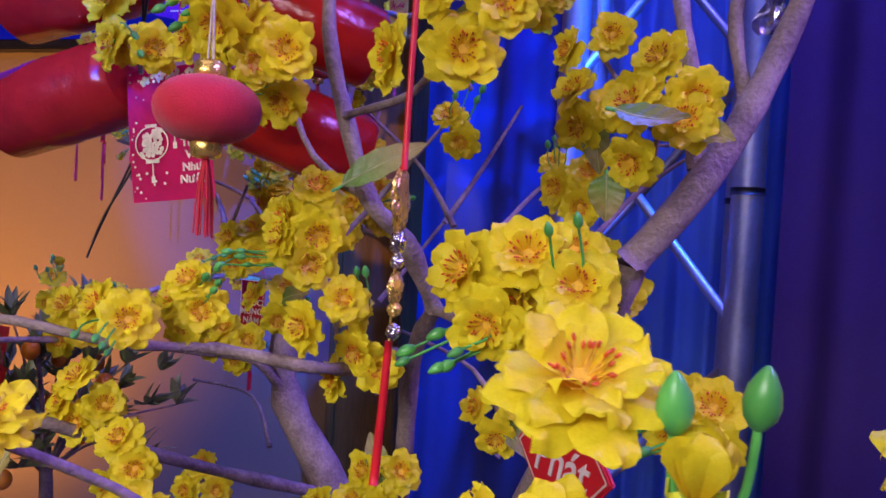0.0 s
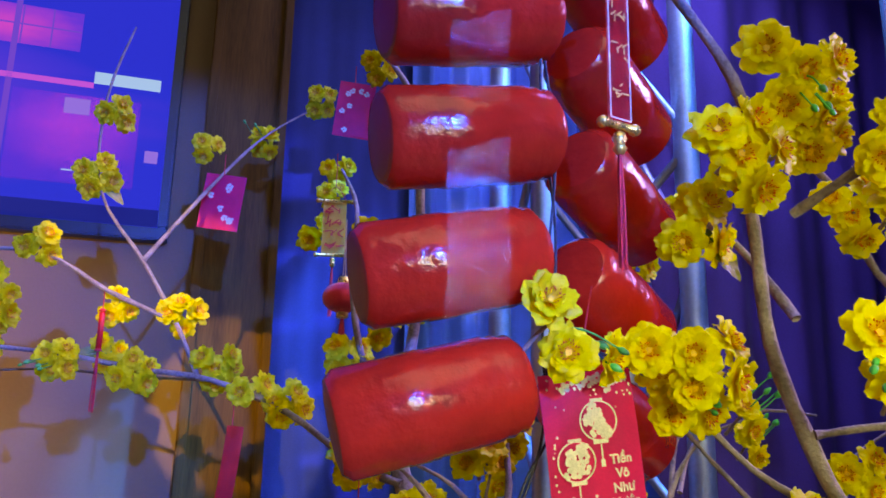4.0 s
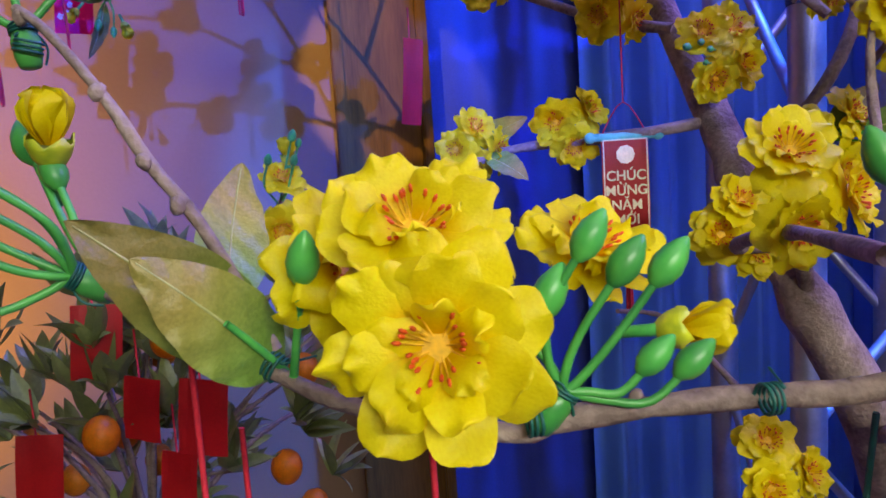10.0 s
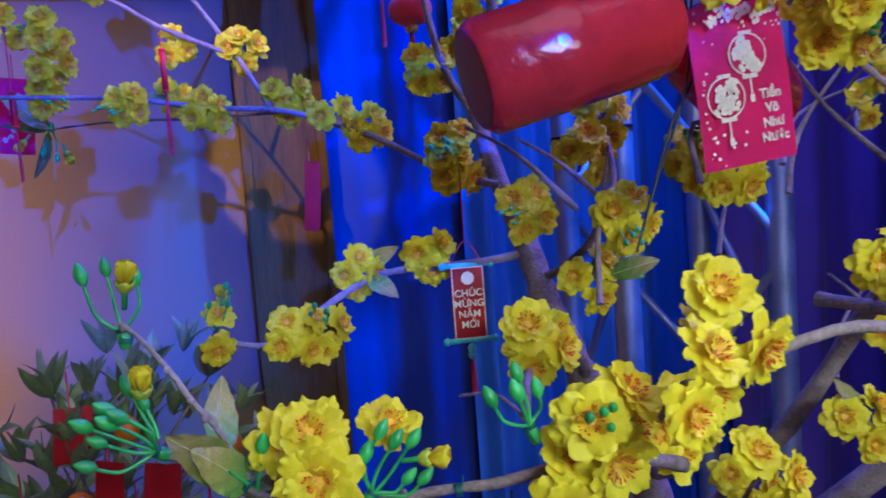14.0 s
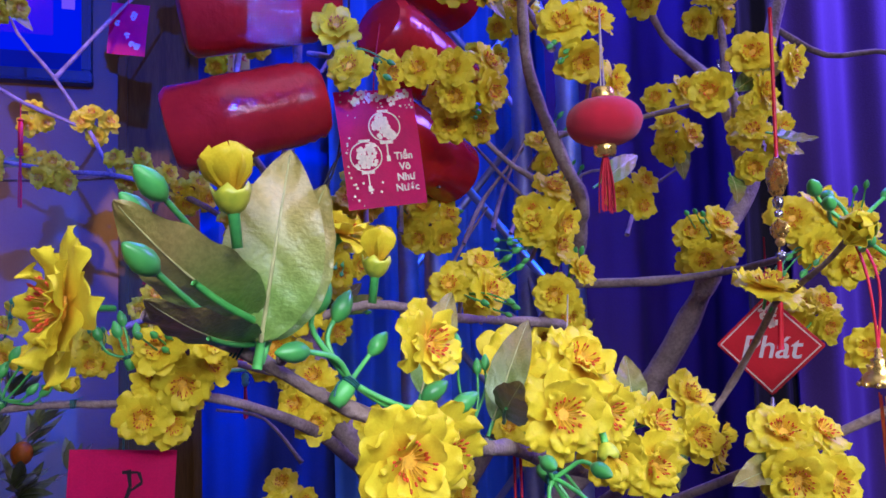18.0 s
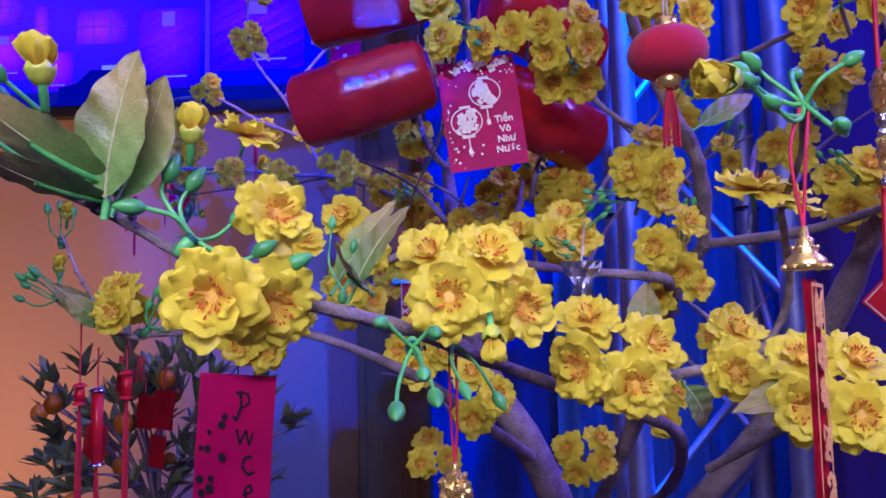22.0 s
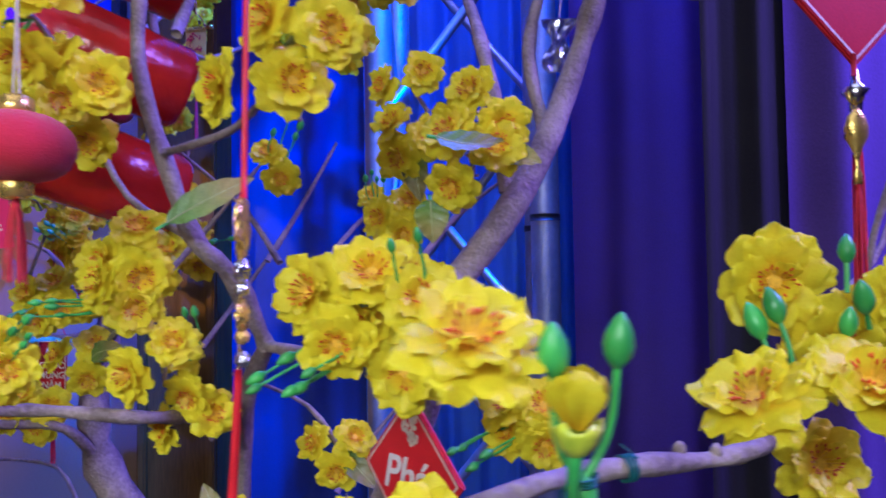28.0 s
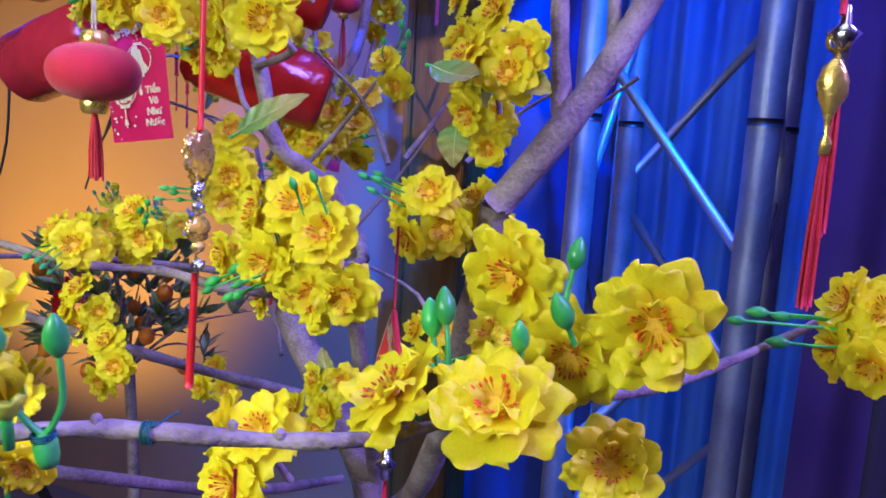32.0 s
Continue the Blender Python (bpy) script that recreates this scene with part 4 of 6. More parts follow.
def small_charm(x, y, z, h, tail, label, top, w=0.016):
    t = thing("small_charm", label, "charm", (x, y, z), "hanging charms")
    bm = bmesh.new()
    slab_into(bm, w, 0.006, h, Matrix.Translation((x, y, z)), 0, 0.002)
    put("pouch", finish("pouch", bm, RIBBON), t)
    for s in (1, -1):
        bm = bmesh.new()
        lathe_into(bm, [(0, 0.0035), (w * 0.35, 0.0028), (w * 0.66, 0.0006), (w * 0.72, -0.0008), (w * 0.5, -0.0012), (0, -0.0012)], 14, 0, Matrix.Translation((x, y, z + s * h / 2)))
        put("clasp", finish("clasp", bm, SILVER if w > 0.01 else RIBBON), t, label="small domed clasp")
    put("cord", tube("cord", [(x, y, z + h / 2), (x, y, top)], 0.0009, 0.0009, THREAD, 5), t)
    tassel(t, (x, y, z - h / 2 - 0.002), tail, 0.0025)


def foil_tag(at, size, label):
    rng = random.Random(int(at[0] * 1000))
    t = thing("foil_tag", label, "tag", at)
    bm = bmesh.new()
    g = [[bm.verts.new((at[0] + (i / 6 - 0.5) * size * (0.7 + 0.3 * math.sin(j)), at[1] + rng.uniform(-1, 1) * size * 0.09, at[2] + (j / 8 - 0.5) * size * 1.5)) for j in range(9)] for i in range(7)]
    for i in range(6):
        for j in range(8):
            bm.faces.new((g[i][j], g[i + 1][j], g[i + 1][j + 1], g[i][j + 1]))
    bmesh.ops.solidify(bm, geom=bm.faces[:], thickness=0.0006)
    put("foil", finish("foil", bm, SILVER, False), t)
    put("string", tube("string", [(at[0], at[1], at[2] + size * 0.7), (at[0] + 0.004, at[1] + 0.004, at[2] + size * 0.7 + 0.03)], 0.0006, 0.0006, WHITECORD, 5), t)


foil_tag((0.117, -0.198, 1.298), 0.030, "crumpled silver foil tag on a twig")
foil_tag((0.575, 0.150, 1.640), 0.035, "pale silver foil tag behind the thick limb")
small_charm(-0.352, 0.030, 1.180, 0.075, 0.07, "small red cloth charm with silver clasps", 1.262, 0.012)
small_charm(-0.302, -0.010, 1.225, 0.024, 0.11, "red tag charm with a long tail below the near branch", 1.275, 0.0098)
small_charm(-0.360, 0.010, 1.215, 0.018, 0.10, "red tag charm on doubled red cords", 1.300, 0.0098)
small_charm(-0.405, 0.74, 1.640, 0.06, 0.09, "thin red charm hung from the rear branch", 1.70, 0.008)


def gold_knot(x, y, z, top, label):
    """A gold filigree ball on a doubled red cord, with a tassel."""
    t = thing("gold_knot_charm", label, "charm", (x, y, z), "hanging charms")
    bm = bmesh.new()
    bmesh.ops.create_icosphere(bm, subdivisions=4, radius=0.0085)
    for v in bm.verts:
        v.co *= 1 + 0.45 * noise.noise(v.co * 330)
        v.co = Vector((x + v.co.x, y + v.co.y, z + v.co.z * 1.15))
    put("filigree", finish("filigree", bm, GOLD, False), t, label="pierced gold ball")
    bm = bmesh.new()
    lathe_into(bm, [(0, 0.016), (0.0022, 0.014), (0.0016, 0.010), (0.003, 0.006), (0, 0.005)], 10, 0, Matrix.Translation((x, y, z)))
    put("bead", finish("bead", bm, GOLD), t)
    for dx in (-0.0018, 0.0018):
        put("cord", tube("cord", [(x, y, z + 0.014), (x + dx, y, z + 0.04), (x + dx, y, top)], 0.0008, 0.0008, THREAD, 6), t)
    tassel(t, (x, y, z - 0.009), 0.05, 0.004)


gold_knot(0.028, -0.300, 1.186, 1.268, "gold filigree ball charm on doubled red cords")
small_charm(-0.62, 0.80, 1.60, 0.05, 0.08, "red tag charm against the ochre wall", 1.72, 0.009)
small_charm(-0.78, 1.0, 1.57, 0.05, 0.09, "red tag charm near the screen", 1.72, 0.009)
scroll((0.045, 0.003, 1.838), 0.024, 0.16, (), 14, "long red satin charm with gold rods beside the firecrackers", RIBBON, GOLD, 0.1, 0.095)
small_charm(0.47, -0.26, 1.23, 0.05, 0.06, "red charm hung below a blossom branch", 1.31)
scroll((0.776, -0.098, 1.319), 0.030, 0.071, (), -20, "narrow red scroll with pale strokes hung by the curtain", REDCARD, GOLD, 0.08, 0.05)


def small_envelope(at, w, h, yaw, label, mat=CARD):
    x, y, z = at
    t = thing("red_envelope", label, "envelope", at, "hanging cards")
    m = Matrix.Translation(at) @ Matrix.Rotation(radians(yaw), 4, "Z") @ Matrix.Rotation(radians(90), 4, "X") @ Matrix.Rotation(radians(-6), 4, "Z")
    put("card", card_mesh("card", w, h, mat), t, m)
    bm = bmesh.new()
    rng = random.Random(int(x * 100))
    for k in range(7 if mat == CARD else 0):
        flower_print(bm, rng.uniform(-0.35, 0.3) * w, rng.uniform(-0.4, 0.35) * h, w * 0.09, rng)
    if mat == CARD:
        tagged(put("foil_print", finish("foil_print", bm, WHITE, False), t, m @ Matrix.Translation((0, 0, 0.0034)), "pale blossom print"), kind="stuff")
    else:
        bm.free()
    put("string", tube("string", [(x, y, z + h / 2), (x, y, z + h / 2 + 0.04)], 0.0009, 0.0009, THREAD, 5), t)


small_envelope((-0.245, 0.90, 1.90), 0.075, 0.105, -15, "small red envelope with pale blossoms before the wooden post")
small_envelope((-0.198, 0.83, 1.442), 0.030, 0.115, 24, "narrow dark red card hung before the wooden post", REDCARD)
small_charm(-0.726, 0.849, 1.600, 0.035, 0.09, "small red charm hung from the rear branch", 1.70, 0.012)
small_envelope((-0.655, 0.97, 1.610), 0.055, 0.125, -6, "red card with pale blossoms hung before the ochre wall")
small_envelope((0.02, 1.05, 2.18), 0.08, 0.13, -10, "red envelope hung high against the blue cloth")


# ---- kumquat plant ----
def leaf_into(bm, m, length, width, mat=0, fold=0.18, curl=0.12, n=6, vein=0.0):
    rows = []
    for i in range(n + 1):
        u = i / n
        w = width / 2 * (math.sin(math.pi * min(1, u ** 0.8)) ** 0.8) + 0.0002
        zc = curl * length * (u - u * u * 1.6)
        rows.append([bm.verts.new(m @ Vector((s * w, u * length, zc + fold * abs(s) * w + vein * abs(s) * math.sin(6.28 * (u * 4.5 - abs(s) * 1.0))))) for s in (-1, -0.75, -0.5, -0.25, 0, 0.25, 0.5, 0.75, 1)])
    for a, b in zip(rows, rows[1:]):
        for k in range(8):
            bm.faces.new((a[k], a[k + 1], b[k + 1], b[k])).material_index = mat


def kumquat():
    cx, cy, cz = -0.53, 0.58, 1.07
    t = thing("kumquat_plant", "potted kumquat bush with dark leaves, orange fruit and red cards", "plant", (cx, cy, 0))
    put("pot", lathe("pot", [(0, 0), (0.15, 0), (0.17, 0.05), (0.2, 0.26), (0.22, 0.28), (0.21, 0.3), (0.19, 0.29), (0.18, 0.25), (0, 0.25)], CLAY, 32), t, Matrix.Translation((cx, cy, 0)))
    put("trunk", tube("trunk", [(cx, cy, 0.2), (cx + 0.02, cy, 0.6), (cx, cy, 1.0)], 0.018, 0.01, BARK, 8, 0.2), t)
    rng = random.Random(21)
    lm = []
    for q in range(3):
        bm = bmesh.new()
        leaf_into(bm, Matrix(), 0.050, 0.0150, 0, 0.25, (0.1, -0.2, 0.3)[q])
        lm.append(finish("leaf", bm, DARKLEAF))
    bm = bmesh.new()
    bmesh.ops.create_icosphere(bm, subdivisions=3, radius=0.0145, matrix=Matrix.Diagonal((1, 1, 1.15, 1)))
    fruit = finish("fruit", bm, ORANGE)
    tips = []
    for k in range(80):
        a, e = rng.random() * 6.28, rng.uniform(-0.6, 1.4)
        d = Vector((math.cos(a) * math.cos(e), math.sin(a) * math.cos(e), math.sin(e)))
        p = Vector((cx, cy, cz)) + Vector((d.x * 0.24, d.y * 0.18, d.z * 0.20)) * rng.uniform(0.35, 1.06)
        tips.append((p, d))
    for k, (p, d) in enumerate(tips):
        if k % 3 == 0:
            put("twig", tube("twig", [(cx, cy, cz - 0.12), (Vector((cx, cy, cz)) + p) / 2 - Vector((0, 0, 0.03)), p], 0.004, 0.0015, BARK, 5), t)
        for j in range(9):
            ax = (d * 0.7 + Vector((0, 0, 0.7)) + Vector((rng.uniform(-1, 1), rng.uniform(-1, 1), rng.uniform(-0.6, 0.9)))).normalized()
            q = ax.to_track_quat("Y", "Z").to_matrix().to_4x4()
            s = rng.uniform(0.7, 1.25)
            put("leaf", lm[rng.randrange(3)], t, Matrix.Translation(p) @ q @ Matrix.Rotation(rng.uniform(-0.8, 0.8), 4, "Y") @ Matrix.Scale(s, 4))
    for k in range(26):
        p, d = tips[(k * 5) % len(tips)]
        put("fruit", fruit, t, Matrix.Translation(p * 0.9 + Vector((cx, cy, cz)) * 0.1 + Vector((0, -0.035, -0.02))))


kumquat()
for x, y, z, s in ((-0.52, 0.45, 1.205, 0.75), (-0.485, 0.43, 1.15, 0.65), (-0.425, 0.36, 1.16, 0.7), (-0.58, 0.46, 1.10, 0.7), (-0.46, 0.42, 1.09, 0.6)):
    small_envelope((x, y, z), 0.052 * s, 0.082 * s, (x * 200) % 50 - 25, "small red card hung in the kumquat bush", REDCARD)


# ---- blossom tree ----
TREE = thing("apricot_blossom_tree", "artificial yellow apricot blossom tree with wired branches and green buds", "tree", (0.22, 0.42, 0))


def petal_into(bm, length, width, cup, ruffle, rng, m, mat=0, nu=7, nv=8, cupped=False):
    """A round petal with a narrow foot and a softly scalloped rim."""
    ph, ph2, lobes = rng.random() * 6.28, rng.random() * 6.28, rng.choice((4, 5, 6, 7))
    dome, roll, twist = rng.uniform(-0.04, 0.17), rng.uniform(-0.35, 0.40), rng.uniform(-0.12, 0.12)
    if cupped:
        dome, roll = -0.22, rng.uniform(-0.3, 0.3)
    yc = 0.60 * length
    grid = []
    for i in range(nu + 1):
        u = math.sin(i / nu * math.pi / 2) ** 0.9
        if u > 0.60:
            w = math.sqrt(max(0.0, 1 - ((u - 0.60) / 0.40) ** 2))
        else:
            w = 0.26 + 0.74 * math.sin(u / 0.60 * math.pi / 2) ** 1.3
        w = max(w, 0.03) * width / 2
        row = []
        for j in range(nv + 1):
            v = 2 * j / nv - 1
            x, y = w * v, u * length
            th = math.atan2(x, y - yc)
            k = 1 + 0.085 * math.cos(lobes * th + ph) * (u ** 2) * min(1, math.hypot(x, y - yc) / (0.4 * length))
            x, y = x * k, yc + (y - yc) * k
            rim = min(1.0, math.hypot(x / width * 2, max(0, y - yc) / (0.4 * length))) ** 2.5 * u
            wave = ruffle * rim * (math.sin(lobes * th + ph2) + 0.5 * math.sin(2.7 * th + ph))
            z = cup * length * (u ** 1.8) + wave - dome * width * v * v * u - roll * length * max(0.0, u - 0.55) ** 2 + twist * width * v * u
            row.append(bm.verts.new(m @ Vector((x, y, z))))
        grid.append(row)
    for a, b in zip(grid, grid[1:]):
        for k in range(nv):
            bm.faces.new((a[k], a[k + 1], b[k + 1], b[k])).material_index = mat


def stamens_mesh(seed):
    rng = random.Random(seed)
    bm = bmesh.new()
    lathe_into(bm, [(0.0, 0.0022), (0.0022, 0.0024), (0.0040, 0.0022), (0.0052, 0.0026), (0.0056, 0.0010)], 12, 1)
    for k in range(26):
        a = k * 2.399
        r0, r1 = 0.0012 + 0.0030 * (k / 26), rng.uniform(0.0050, 0.0094)
        p, q = Vector((r0 * math.cos(a), r0 * math.sin(a), 0.0015)), Vector((r1 * math.cos(a), r1 * math.sin(a), rng.uniform(0.0060, 0.0088)))
        tube_into(bm, [p, q], 0.0003, 0.00026, 3, 0, 1)
        bmesh.ops.create_icosphere(bm, subdivisions=1, radius=0.00062, matrix=frame_of(q, q - p) @ Matrix.Diagonal((1, 1, 2.3, 1)))
    for f in bm.faces:
        if len(f.verts) == 3 and f.calc_center_median().z > 0.0046:
            f.material_index = 0
    return finish("flower_centre", bm, [STAMEN, DISC])


def calyx_mesh():
    bm = bmesh.new()
    lathe_into(bm, [(0.0, -0.016), (0.0011, -0.016), (0.0012, -0.007), (0.003, -0.0045), (0.0042, -0.0012), (0.003, 0.0002)], 10)
    return finish("calyx", bm, BUD)


def ring_petals(seed, bud=False):
    """Poses and shapes of a blossom's petals, ring by ring."""
    rng = random.Random(seed)
    out = []
    for ring, count in enumerate((8, 7, 5) if not bud else (5, 4)):
        for k in range(count):
            a = k * 2 * math.pi / count + ring * 0.55 + rng.uniform(-0.10, 0.10)
            ln = (0.0238, 0.0198, 0.0138)[ring] * rng.uniform(0.93, 1.07)
            wd = ((0.0172, 0.0156, 0.0108) if not bud else (0.0185, 0.0165, 0.011))[ring] * rng.uniform(0.92, 1.1)
            tilt = rng.uniform(*((-0.16, 0.26), (0.24, 0.56), (0.50, 0.85))[ring]) if not bud else rng.uniform(*(((0.98, 1.16), (1.12, 1.25)) if seed < 22 else ((0.72, 1.0), (0.9, 1.15)))[ring])
            m = Matrix.Rotation(a, 4, "Z") @ Matrix.Translation((0, 0.0018, 0.0007 * ring + 0.0002 * (k % 2))) @ Matrix.Rotation(tilt, 4, "X")
            out.append((ln, wd, m))
    return out


def blossom_mesh(seed, bud=False):
    rng = random.Random(seed + 50)
    bm = bmesh.new()
    for ln, wd, m in ring_petals(seed, bud):
        petal_into(bm, ln if not bud else ln * 0.82, wd, rng.uniform(-0.20, 0.22) if not bud else rng.uniform(0.05, 0.22), 0.0014 if not bud else 0.0010, rng, m, cupped=bud)
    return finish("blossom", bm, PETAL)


BLOSSOMS = [blossom_mesh(s) for s in range(6)]
HALF_OPEN = [blossom_mesh(s, True) for s in (20, 21, 22)]
STAMENS = [stamens_mesh(s) for s in range(3)]
CALYX = calyx_mesh()
bm = bmesh.new()
lathe_into(bm, [(0.0, -0.024), (0.0024, -0.024), (0.0026, -0.010), (0.0030, -0.0085)], 16, 0)
lathe_into(bm, [(0.0026, -0.0092), (0.0050, -0.0075), (0.0070, -0.0045), (0.0082, -0.0010), (0.0088, 0.0022), (0.0080, 0.0018)], 16, 1)
for v in bm.verts:
    if v.co.z > 0.0015:
        v.co.z += 0.0022 * math.cos(5 * math.atan2(v.co.y, v.co.x))
BULB = finish("calyx", bm, [BUD, BELL])
NEAR_PETALS = []
for s in range(8):
    rng_p = random.Random(900 + s)
    bm = bmesh.new()
    petal_into(bm, 0.0225, 0.0200, rng_p.uniform(-0.16, 0.20), 0.0013, rng_p, Matrix(), 0, 12, 12)
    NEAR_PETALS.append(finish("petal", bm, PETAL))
RNG = random.Random(77)


def blossom(at, normal, size=1.0, spin=None):
    """A blossom with its petals in one piece and its stamens."""
    m = frame_of(at, normal, RNG.random() * 6.28 if spin is None else spin, size)
    b = put("blossom", RNG.choice(BLOSSOMS), TREE, m)
    put("flower_centre", RNG.choice(STAMENS), b, m, "orange-red stamens")
    return b


def near_blossom(at, normal, size=1.0, spin=None, seed=0):
    """A blossom built petal by petal."""
    m = frame_of(at, normal, RNG.random() * 6.28 if spin is None else spin, size * 0.93)
    b = put("blossom", CALYX, TREE, m, "large ruffled yellow blossom")
    for k, (ln, wd, pm) in enumerate(ring_petals(seed + 300)):
        put("petal", NEAR_PETALS[(k * 3 + seed) % 8], b, m @ pm @ Matrix.Diagonal((wd / 0.0200, ln / 0.0225, 1, 1)))
    put("flower_centre", STAMENS[seed % 3], b, m, "orange-red stamens")
    return b


def half_open(at, up, size=1.0, opening=False):
    m = frame_of(at, up, RNG.random() * 6, size)
    b = put("half_open_blossom", HALF_OPEN[2 if opening else RNG.randrange(2)], TREE, m, "half-open yellow blossom")
    put("calyx", BULB, b, m, "yellow-green bell calyx on a green stem")


bm = bmesh.new()
lathe_into(bm, [(0.0, -0.001), (0.0014, 0.0), (0.0028, 0.0023), (0.0033, 0.005), (0.0028, 0.0083), (0.0015, 0.0112), (0.0005, 0.0127), (0, 0.0129)], 14)
for v in bm.verts:
    v.co.x, v.co.y = v.co.x * 1.14, v.co.y * 1.14
BUD_MESH = finish("bud", bm, BUD)


def bud_spray(at, to, n, spread=0.02, size=1.0, seed=0, bulb=True):
    """Green buds on curved stems that fan out from at towards to."""
    rng = random.Random(seed * 7 + 1)
    at, to = Vector(at), Vector(to)
    d = to - at
    bm = bmesh.new()
    ends = []
    for k in range(n):
        a = k * 2.399 + rng.random()
        off = Vector((math.cos(a), rng.uniform(-0.7, 0.7), math.sin(a) * 0.7)) * spread * rng.uniform(0.5, 1.1)
        tip = at + d * rng.uniform(0.7, 1.08) + off
        mid = at + d * 0.42 + off * 0.95
        tube_into(bm, [at, mid, tip], 0.0011 * size, 0.0010 * size, 6)
        ends.append((tip, (tip - mid).normalized()))
    if bulb:
        lathe_into(bm, [(0, -0.006), (0.003, -0.005), (0.0042, 0.0), (0.003, 0.004), (0.001, 0.006)], 10, 0, frame_of(at - d.normalized() * 0.003, d, 0, size))
    sp = put("bud_spray", finish("bud_spray", bm, BUD), TREE, None, "green plastic bud stems")
    for tip, q in ends:
        put("bud", BUD_MESH, sp, frame_of(tip, q, 0, size * rng.uniform(0.8, 1.15)))


def spray(at, *tips, size=1.0, bulb=True):
    """Green buds on curved stems from one node to the given tips."""
    at = Vector(at)
    bm = bmesh.new()
    mean = sum((Vector(p) - at for p in tips), Vector()) / len(tips)
    ends = []
    for p in tips:
        tip = Vector(p)
        side = (tip - at) - mean * ((tip - at).dot(mean) / mean.length_squared)
        mid = at + (tip - at) * 0.46 + side * 0.42 - mean.normalized() * 0.001
        tube_into(bm, [at, at + side * 0.42 + mean * 0.13, mid, tip], 0.0012 * size, 0.0010 * size, 7)
        ends.append((tip, (tip - mid).normalized()))
    if bulb:
        lathe_into(bm, [(0, -0.0088), (0.0028, -0.0085), (0.0036, -0.0055), (0.0038, -0.001), (0.0030, 0.001), (0.0013, 0.003)], 12, 0, frame_of(at - mean.normalized() * 0.002, mean, 0, size))
    sp = put("bud_spray", finish("bud_spray", bm, BUD), TREE, None, "green plastic bud stems")
    if bulb:
        m = frame_of(at, mean, RNG.random() * 6, size)
        pts = [m @ Vector((0.0034 * math.cos(k * 0.9), 0.0034 * math.sin(k * 0.9), -0.0012 + 0.00012 * k)) for k in range(20)]
        pts += [m @ Vector((0.0052, 0.001, -0.004)), m @ Vector((0.0044, 0.003, -0.009))]
        put("wire_tie", tube("wire_tie", pts, 0.0005, 0.0004, GREENTAPE, 4), sp, None, "thin green binding wire")
    for tip, q in ends:
        put("bud", BUD_MESH, sp, frame_of(tip - q * 0.005, q, RNG.random() * 6, size * RNG.uniform(0.9, 1.12)))


nodes = LEAF.node_tree.nodes
wave = nodes.new("ShaderNodeTexWave")
wave.inputs["Scale"].default_value, wave.inputs["Distortion"].default_value = 48, 1.5
wave.bands_direction = "DIAGONAL"
vein = nodes.new("ShaderNodeBump")
vein.inputs["Strength"].default_value, vein.inputs["Distance"].default_value = 0.35, 0.0012
LEAF.node_tree.links.new(nodes["Texture Coordinate"].outputs["Object"], wave.inputs["Vector"])
LEAF.node_tree.links.new(wave.outputs["Fac"], vein.inputs["Height"])
LEAF.node_tree.links.new(nodes["Bump"].outputs["Normal"], vein.inputs["Normal"])
LEAF.node_tree.links.new(vein.outputs["Normal"], nodes["Principled BSDF"].inputs["Normal"])

# dye that runs from fresh green at the foot to brownish olive at the tip
along, run, dye = nodes.new("ShaderNodeSeparateXYZ"), nodes.new("ShaderNodeValToRGB"), nodes.new("ShaderNodeMixRGB")
stretch_y = nodes.new("ShaderNodeMath")
stretch_y.operation = "MULTIPLY"
stretch_y.inputs[1].default_value = 1 / 0.06
run.color_ramp.elements[0].color, run.color_ramp.elements[1].color = (0.55, 1.0, 0.55, 1), (1.0, 0.86, 0.66, 1)
run.color_ramp.elements[0].position, run.color_ramp.elements[1].position = 0.25, 0.72
dye.blend_type = "MULTIPLY"
dye.inputs["Fac"].default_value = 1.0
LEAF.node_tree.links.new(nodes["Texture Coordinate"].outputs["Object"], along.inputs["Vector"])
LEAF.node_tree.links.new(along.outputs["Y"], stretch_y.inputs[0])
LEAF.node_tree.links.new(stretch_y.outputs[0], run.inputs["Fac"])
for node in [k for k in nodes if k.type in ("BSDF_PRINCIPLED", "BSDF_TRANSLUCENT")]:
    socket = node.inputs["Base Color"] if node.type == "BSDF_PRINCIPLED" else node.inputs["Color"]
    LEAF.node_tree.links.new(socket.links[0].from_socket, dye.inputs["Color1"])
    LEAF.node_tree.links.new(run.outputs["Color"], dye.inputs["Color2"])
    LEAF.node_tree.links.new(dye.outputs["Color"], socket)
RIB = material("leaf_rib", (0.42, 0.44, 0.17), 0.4, spread=0.2, scale=200)

LEAVES = []
for s in range(3):
    bm = bmesh.new()
    bend = (0.12, -0.18, 0.25)[s]
    leaf_into(bm, Matrix(), 0.06, 0.024, 0, 0.22, bend, 36, 0.0007)
    # the wire stem under the leaf and the raised rib above it
    tube_into(bm, [(0, -0.008, -0.001)] + [(0, 0.06 * u, bend * 0.06 * (u - 1.6 * u * u) - 0.0009) for u in (0.0, 0.12, 0.25, 0.38, 0.5)], 0.0013, 0.0009, 7, 0, 1)
    tube_into(bm, [(0, 0.06 * u, bend * 0.06 * (u - 1.6 * u * u) + 0.0001) for u in (0.0, 0.2, 0.4, 0.6, 0.8, 0.97)], 0.0006, 0.0002, 6, 0, 2)
    LEAVES.append(finish("leaf", bm, [LEAF, BUD, RIB]))


